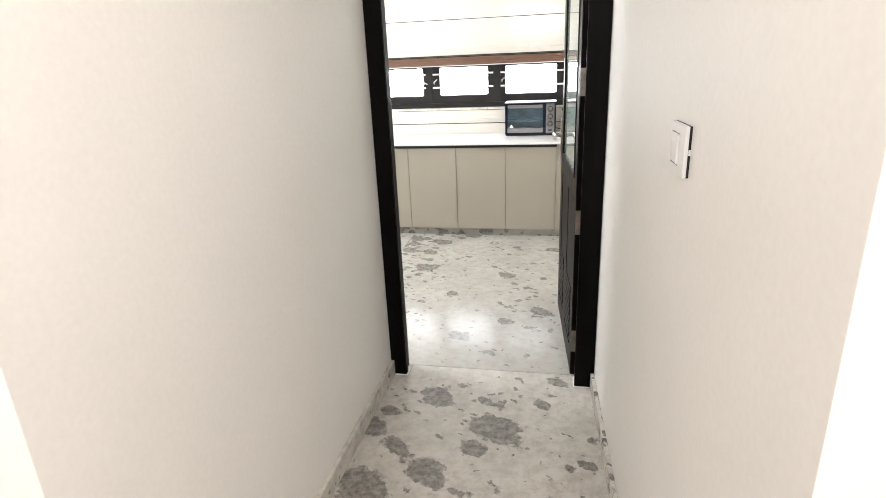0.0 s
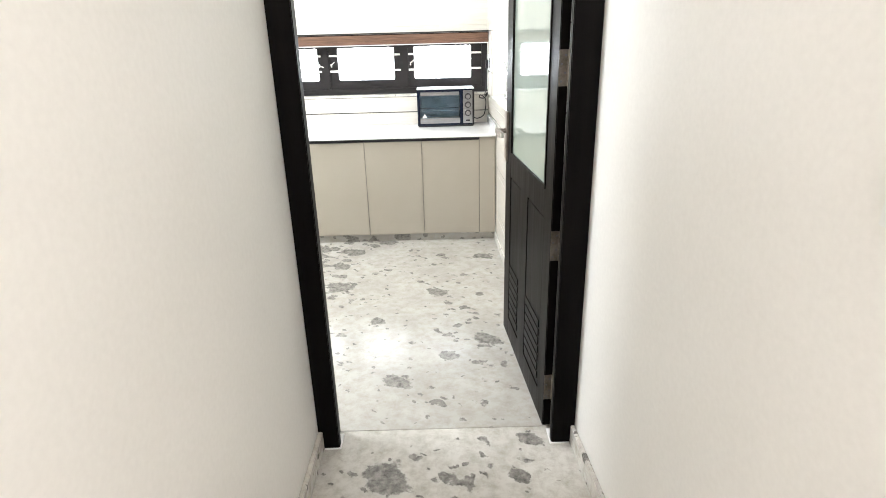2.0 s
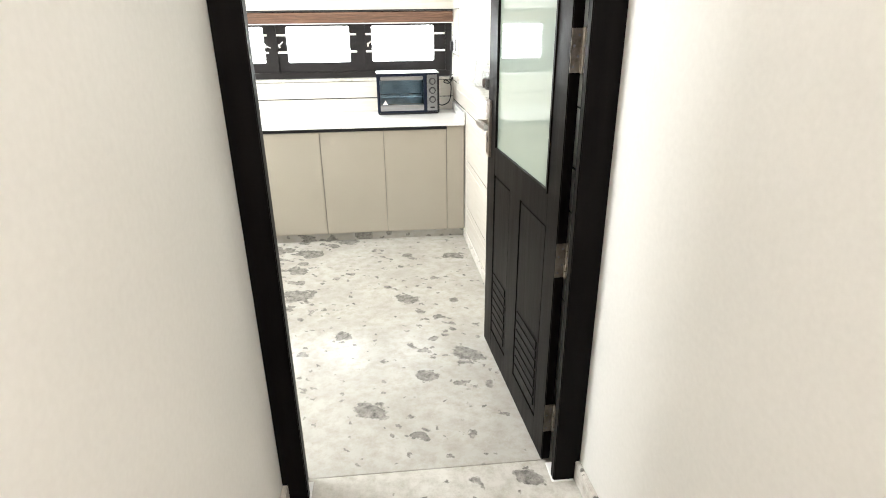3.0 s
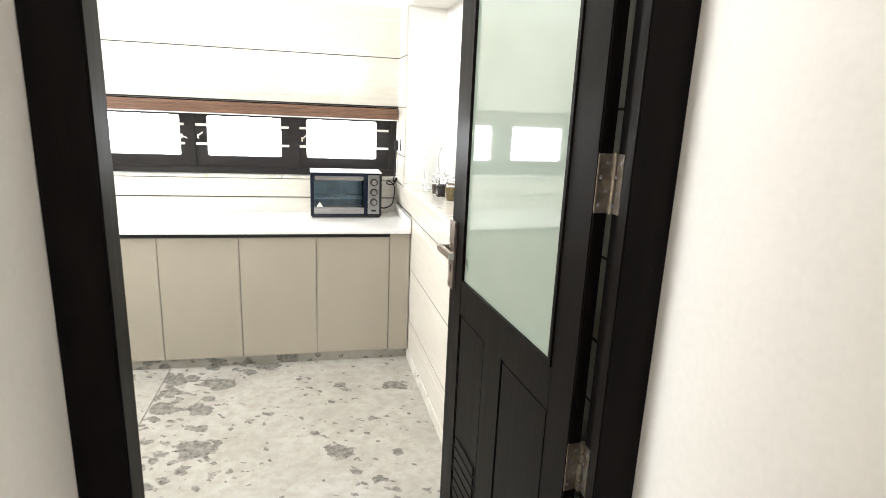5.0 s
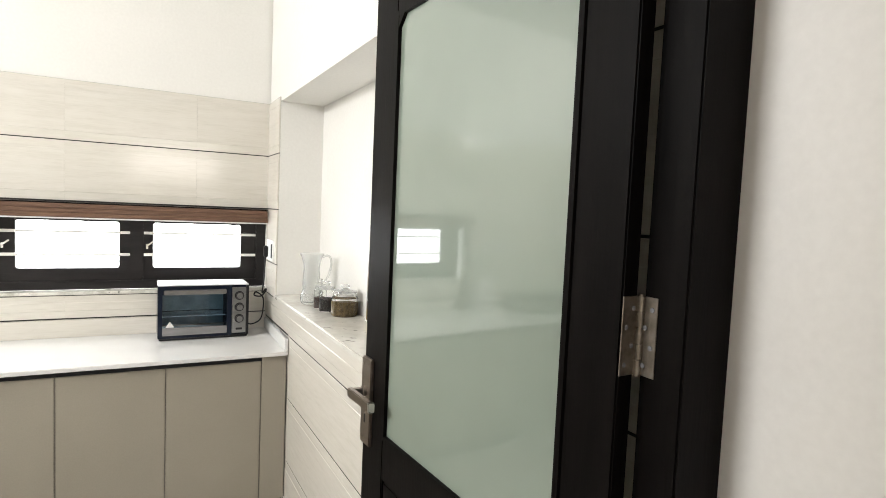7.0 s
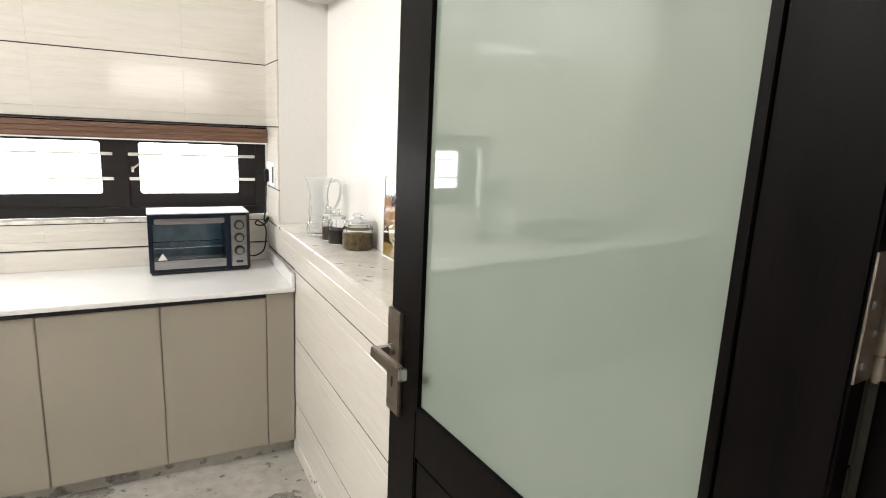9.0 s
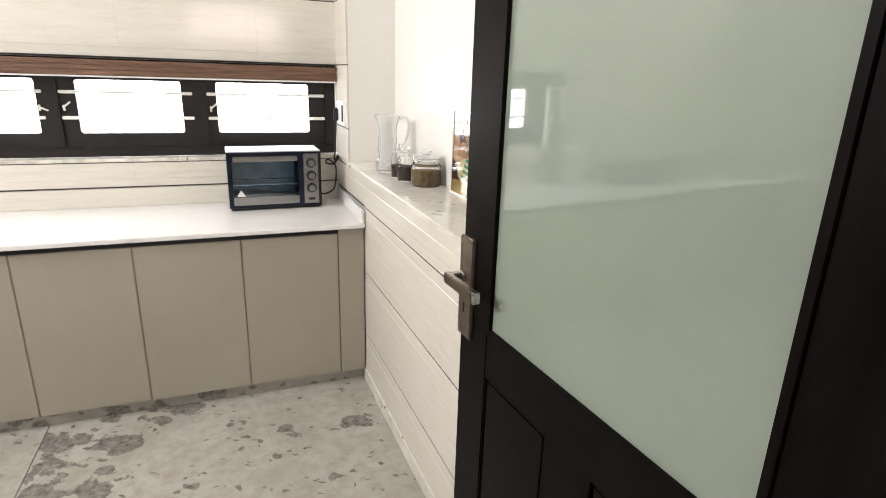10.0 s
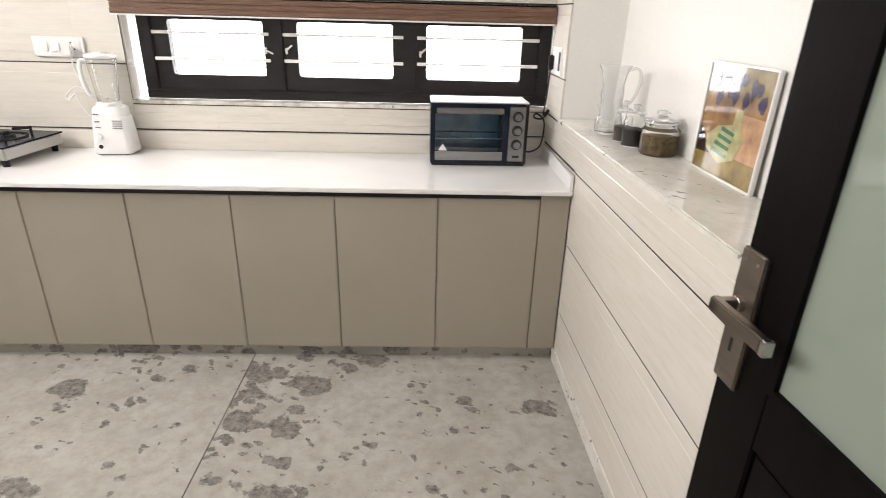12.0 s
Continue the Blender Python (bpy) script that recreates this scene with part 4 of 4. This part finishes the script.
def pitcher():
    p = thing("glass_pitcher", "clear cut-glass water pitcher with a handle", "pitcher", pose(0.996, 2.455, LEDGE))
    outer = [(0.050, 0.004), (0.055, 0.016), (0.056, 0.036), (0.049, 0.062), (0.043, 0.080), (0.046, 0.100), (0.048, 0.112), (0.043, 0.134), (0.046, 0.158), (0.043, 0.180), (0.044, 0.205), (0.047, 0.225), (0.054, 0.248), (0.062, 0.264), (0.064, 0.270)]
    inner = [(x - 0.0045, max(z, 0.012)) for x, z in reversed(outer)]
    part("body", fluted([(0.0, 0.0), (0.046, 0.0)] + outer + inner + [(0.0, 0.012)], 60, 12, 0.045), CUT_GLASS, p, smooth=True)
    part("handle", tube(smooth_path([(0.052, 0, 0.250), (0.085, 0, 0.258), (0.104, 0, 0.235), (0.102, 0, 0.185), (0.080, 0, 0.13), (0.046, 0, 0.108)], 8), 0.006, 10), CUT_GLASS, p, smooth=True)
    return p


pitcher()


def patch(points, y, material, parent, name, thick=0.0008):
    """A flat coloured shape on the picture: (across, up) points."""
    bm = bmesh.new()
    a = [bm.verts.new((u, y, w)) for u, w in points]
    b = [bm.verts.new((u, y + thick, w)) for u, w in points]
    bm.faces.new(a), bm.faces.new(b)
    for i in range(len(a)):
        j = (i + 1) % len(a)
        bm.faces.new((a[i], a[j], b[j], b[i]))
    return part(name, bm, material, parent)


def ink(name, c, rough=0.18):
    d = tuple(v * 0.4 for v in c)
    m = surface(name, d, tuple(min(v * 1.15, 0.85) for v in c), rough, grain=26, stain=11, relief=0.02, wear=0.05)
    b = m.node_tree.nodes["Principled BSDF"]
    b.inputs["Coat Weight"].default_value, b.inputs["Coat Roughness"].default_value = 1.0, 0.03
    return m


def blob(cx, cz, rx, rz, n=18, wob=0.12, seed=0):
    rng = random.Random(seed)
    return [(cx + rx * (1 + rng.uniform(-wob, wob)) * math.cos(2 * math.pi * k / n), cz + rz * (1 + rng.uniform(-wob, wob)) * math.sin(2 * math.pi * k / n)) for k in range(n)]


def picture():
    """A framed still life; local x runs towards the window, local y into the wall."""
    p = thing("framed_picture", "small framed still life with a striped vase and flowers", "picture", pose(1.128, 1.768, LEDGE, -1.2, 0, -88.8))
    w, h = 0.176, 0.33
    ochre, tan, purple, green, cream, dark, yellow = (ink(n, c) for n, c in (("ink_ochre", (0.36, 0.19, 0.07)), ("ink_peach", (0.60, 0.36, 0.21)), ("ink_purple", (0.035, 0.02, 0.085)), ("ink_green", (0.08, 0.22, 0.14)), ("ink_cream", (0.50, 0.46, 0.24)), ("ink_umber", (0.035, 0.022, 0.015)), ("ink_yellow", (0.30, 0.21, 0.06))))
    part("canvas", boxes(((-w + 0.006, 0.0, 0.006), (w - 0.006, 0.008, h - 0.006))), ochre, p)
    part("frame", boxes(((-w, -0.004, 0), (-w + 0.0065, 0.010, h)), ((w - 0.0065, -0.004, 0), (w, 0.010, h)), ((-w + 0.0065, -0.004, 0), (w - 0.0065, 0.010, 0.0065)), ((-w + 0.0065, -0.004, h - 0.0065), (w - 0.0065, 0.010, h)), soft=0.001), WHITE_PLASTIC, p, "thin white frame")
    a, b = -w + 0.007, w - 0.007
    patch([(a, 0.007), (b, 0.007), (b, 0.075), (a, 0.055)], -0.0008, yellow, p, "painted_table")
    patch([(0.02, 0.076), (b, 0.076), (b, 0.20), (0.02, 0.20)], -0.0008, tan, p, "painted_backdrop")
    patch([(a, 0.0575), (a + 0.15, 0.066), (a + 0.06, 0.085), (a + 0.035, 0.125), (a, 0.14)], -0.0009, dark, p, "painted_shadow")
    patch([(a, 0.235), (b, 0.245), (b, h - 0.008), (a, h - 0.008)], -0.0008, yellow, p, "painted_sky")
    for k in range(11):
        patch(blob(-0.145 + 0.028 * k, 0.262 + 0.028 * math.sin(k * 2.4), 0.017, 0.018 + 0.006 * (k % 3), 12, 0.28, seed=k), -0.0017 - 0.00005 * k, purple, p, "painted_flower")
    patch([(-0.105, 0.075), (-0.02, 0.045), (0.055, 0.07), (0.085, 0.13), (0.06, 0.165), (0.055, 0.21), (0.02, 0.21), (0.015, 0.165), (-0.06, 0.15), (-0.115, 0.115)], -0.0017, cream, p, "painted_vase")
    for k in range(4):
        z = 0.075 + 0.022 * k
        patch([(-0.075 + 0.012 * k, z), (0.015 + 0.006 * k, z - 0.008), (0.018 + 0.006 * k, z + 0.002), (-0.07 + 0.012 * k, z + 0.012)], -0.0026, green, p, "painted_stripe")
    return p


picture()


# ---------- wall tiles ----------
def tile_mesh(w, h, thick=0.009, rim=0.045, gap=0.0028):
    """A tile whose rim falls away softly from a flat field; local x across, z up, front towards -y."""
    bm = bmesh.new()
    m = min(rim, w * 0.2, h * 0.3)
    loops = []
    for inset, y in ((gap, 0.0), (gap, -thick + 0.0024), (gap + 0.0012, -thick + 0.0014), (gap + m, -thick + 0.0012), (gap + m + 0.0016, -thick)):
        side = 0.00003 + (0.00025 if inset > gap else 0.0)
        x0, x1, z0, z1 = side, w - side, inset, h - inset
        loops.append([bm.verts.new(q) for q in ((x0, y, z0), (x1, y, z0), (x1, y, z1), (x0, y, z1))])
    for a, b in zip(loops, loops[1:]):
        for k in range(4):
            bm.faces.new((a[k], a[(k + 1) % 4], b[(k + 1) % 4], b[k]))
    bm.faces.new(loops[-1])
    return mesh_of(bm, TILE)


MESHES = {}


def lay_tile(wall, m, w, h):
    key = (round(w, 4), round(h, 4))
    if key not in MESHES:
        MESHES[key] = tile_mesh(w, h)
    ob = new("tile", MESHES[key])
    ob.parent = wall
    ob.matrix_local = m


ROWS_Z = [0.010, 0.330, 0.650, 0.970, 1.290, 1.610, 1.932, 2.252]
JOINTS_X = [-3.2, -2.750, -2.107, -1.464, -0.821, -0.178, 0.465, RIGHT_X - 0.002]
for z0, z1 in zip(ROWS_Z[3:], ROWS_Z[4:]):
    for x0, x1 in zip(JOINTS_X, JOINTS_X[1:]):
        if z0 >= WIN_T:
            lay_tile(wall_end, pose(x0, EY - 0.001, z0), x1 - x0, z1 - z0)
        elif z0 < WIN_B:
            top = WIN_B - 0.002
            if x1 <= WIN_L:
                lay_tile(wall_end, pose(x0, EY - 0.001, z0), x1 - x0, z1 - z0)
            elif x0 < WIN_L:
                lay_tile(wall_end, pose(x0, EY - 0.001, z0), WIN_L - x0, z1 - z0)
                lay_tile(wall_end, pose(WIN_L, EY - 0.001, z0), x1 - WIN_L, top - z0)
            else:
                lay_tile(wall_end, pose(x0, EY - 0.001, z0), x1 - x0, top - z0)
        elif x0 < WIN_L:
            lay_tile(wall_end, pose(x0, EY - 0.001, z0), min(x1, WIN_L) - x0, z1 - z0)
part("groove", boxes(((-3.2, EY - 0.0074, 0.967), (WIN_L, EY - 0.0005, 2.25)), ((WIN_L, EY - 0.0074, 0.967), (RIGHT_X, EY - 0.0005, WIN_B - 0.002)), ((WIN_L, EY - 0.0074, WIN_T + 0.004), (RIGHT_X, EY - 0.0005, 2.25))), GROUT, wall_end, "dark groove between tiles")
# the window's left reveal is tiled too
for z0, z1 in ((WIN_B + 0.018, 1.290), (1.290, WIN_T)):
    lay_tile(wall_end, pose(WIN_L + 0.0005, EY, z0, 0, 0, 90), 0.062, z1 - z0)

SIDE_Z = [-0.018, 0.274, 0.614, 0.946, LEDGE - 0.022]
for z0, z1 in zip(SIDE_Z, SIDE_Z[1:]):
    for y1, y0 in ((2.46, 1.19), (1.19, 0.115)):
        lay_tile(wall_right, pose(WX - 0.001, y1, max(z0, 0.001), 0, 0, -90), y1 - y0, z1 - max(z0, 0.001))
for z0, z1 in zip([LEDGE - 0.02, 1.29, 1.61, 1.932], [1.29, 1.61, 1.932, 2.252]):
    lay_tile(wall_right, pose(WX - 0.001, NICHE_Y0, z0, 0, 0, -90), NICHE_Y0 - 0.115, z1 - z0)
lay_tile(wall_right, pose(WX - 0.001, END_Y, 0.952, 0, 0, -90), END_Y - 2.46, LEDGE - 0.022 - 0.952)
for z0, z1 in zip([LEDGE - 0.02, 1.29, 1.61, 1.932], [1.29, 1.61, 1.932, 2.252]):
    lay_tile(wall_right, pose(WX - 0.001, END_Y, z0, 0, 0, -90), END_Y - NICHE_Y1, z1 - z0)
part("groove", boxes(((WX - 0.0074, 0.116, 0.002), (WX - 0.0005, 2.45, LEDGE - 0.024)), ((WX - 0.0074, 2.46, 0.944), (WX - 0.0005, END_Y - 0.002, LEDGE - 0.024)), ((WX - 0.0074, NICHE_Y1 + 0.002, LEDGE - 0.02), (WX - 0.0005, END_Y - 0.002, 2.25)), ((WX - 0.0074, 0.117, LEDGE - 0.02), (WX - 0.0005, NICHE_Y0 - 0.002, 2.25))), GROUT, wall_right, "dark groove between tiles")
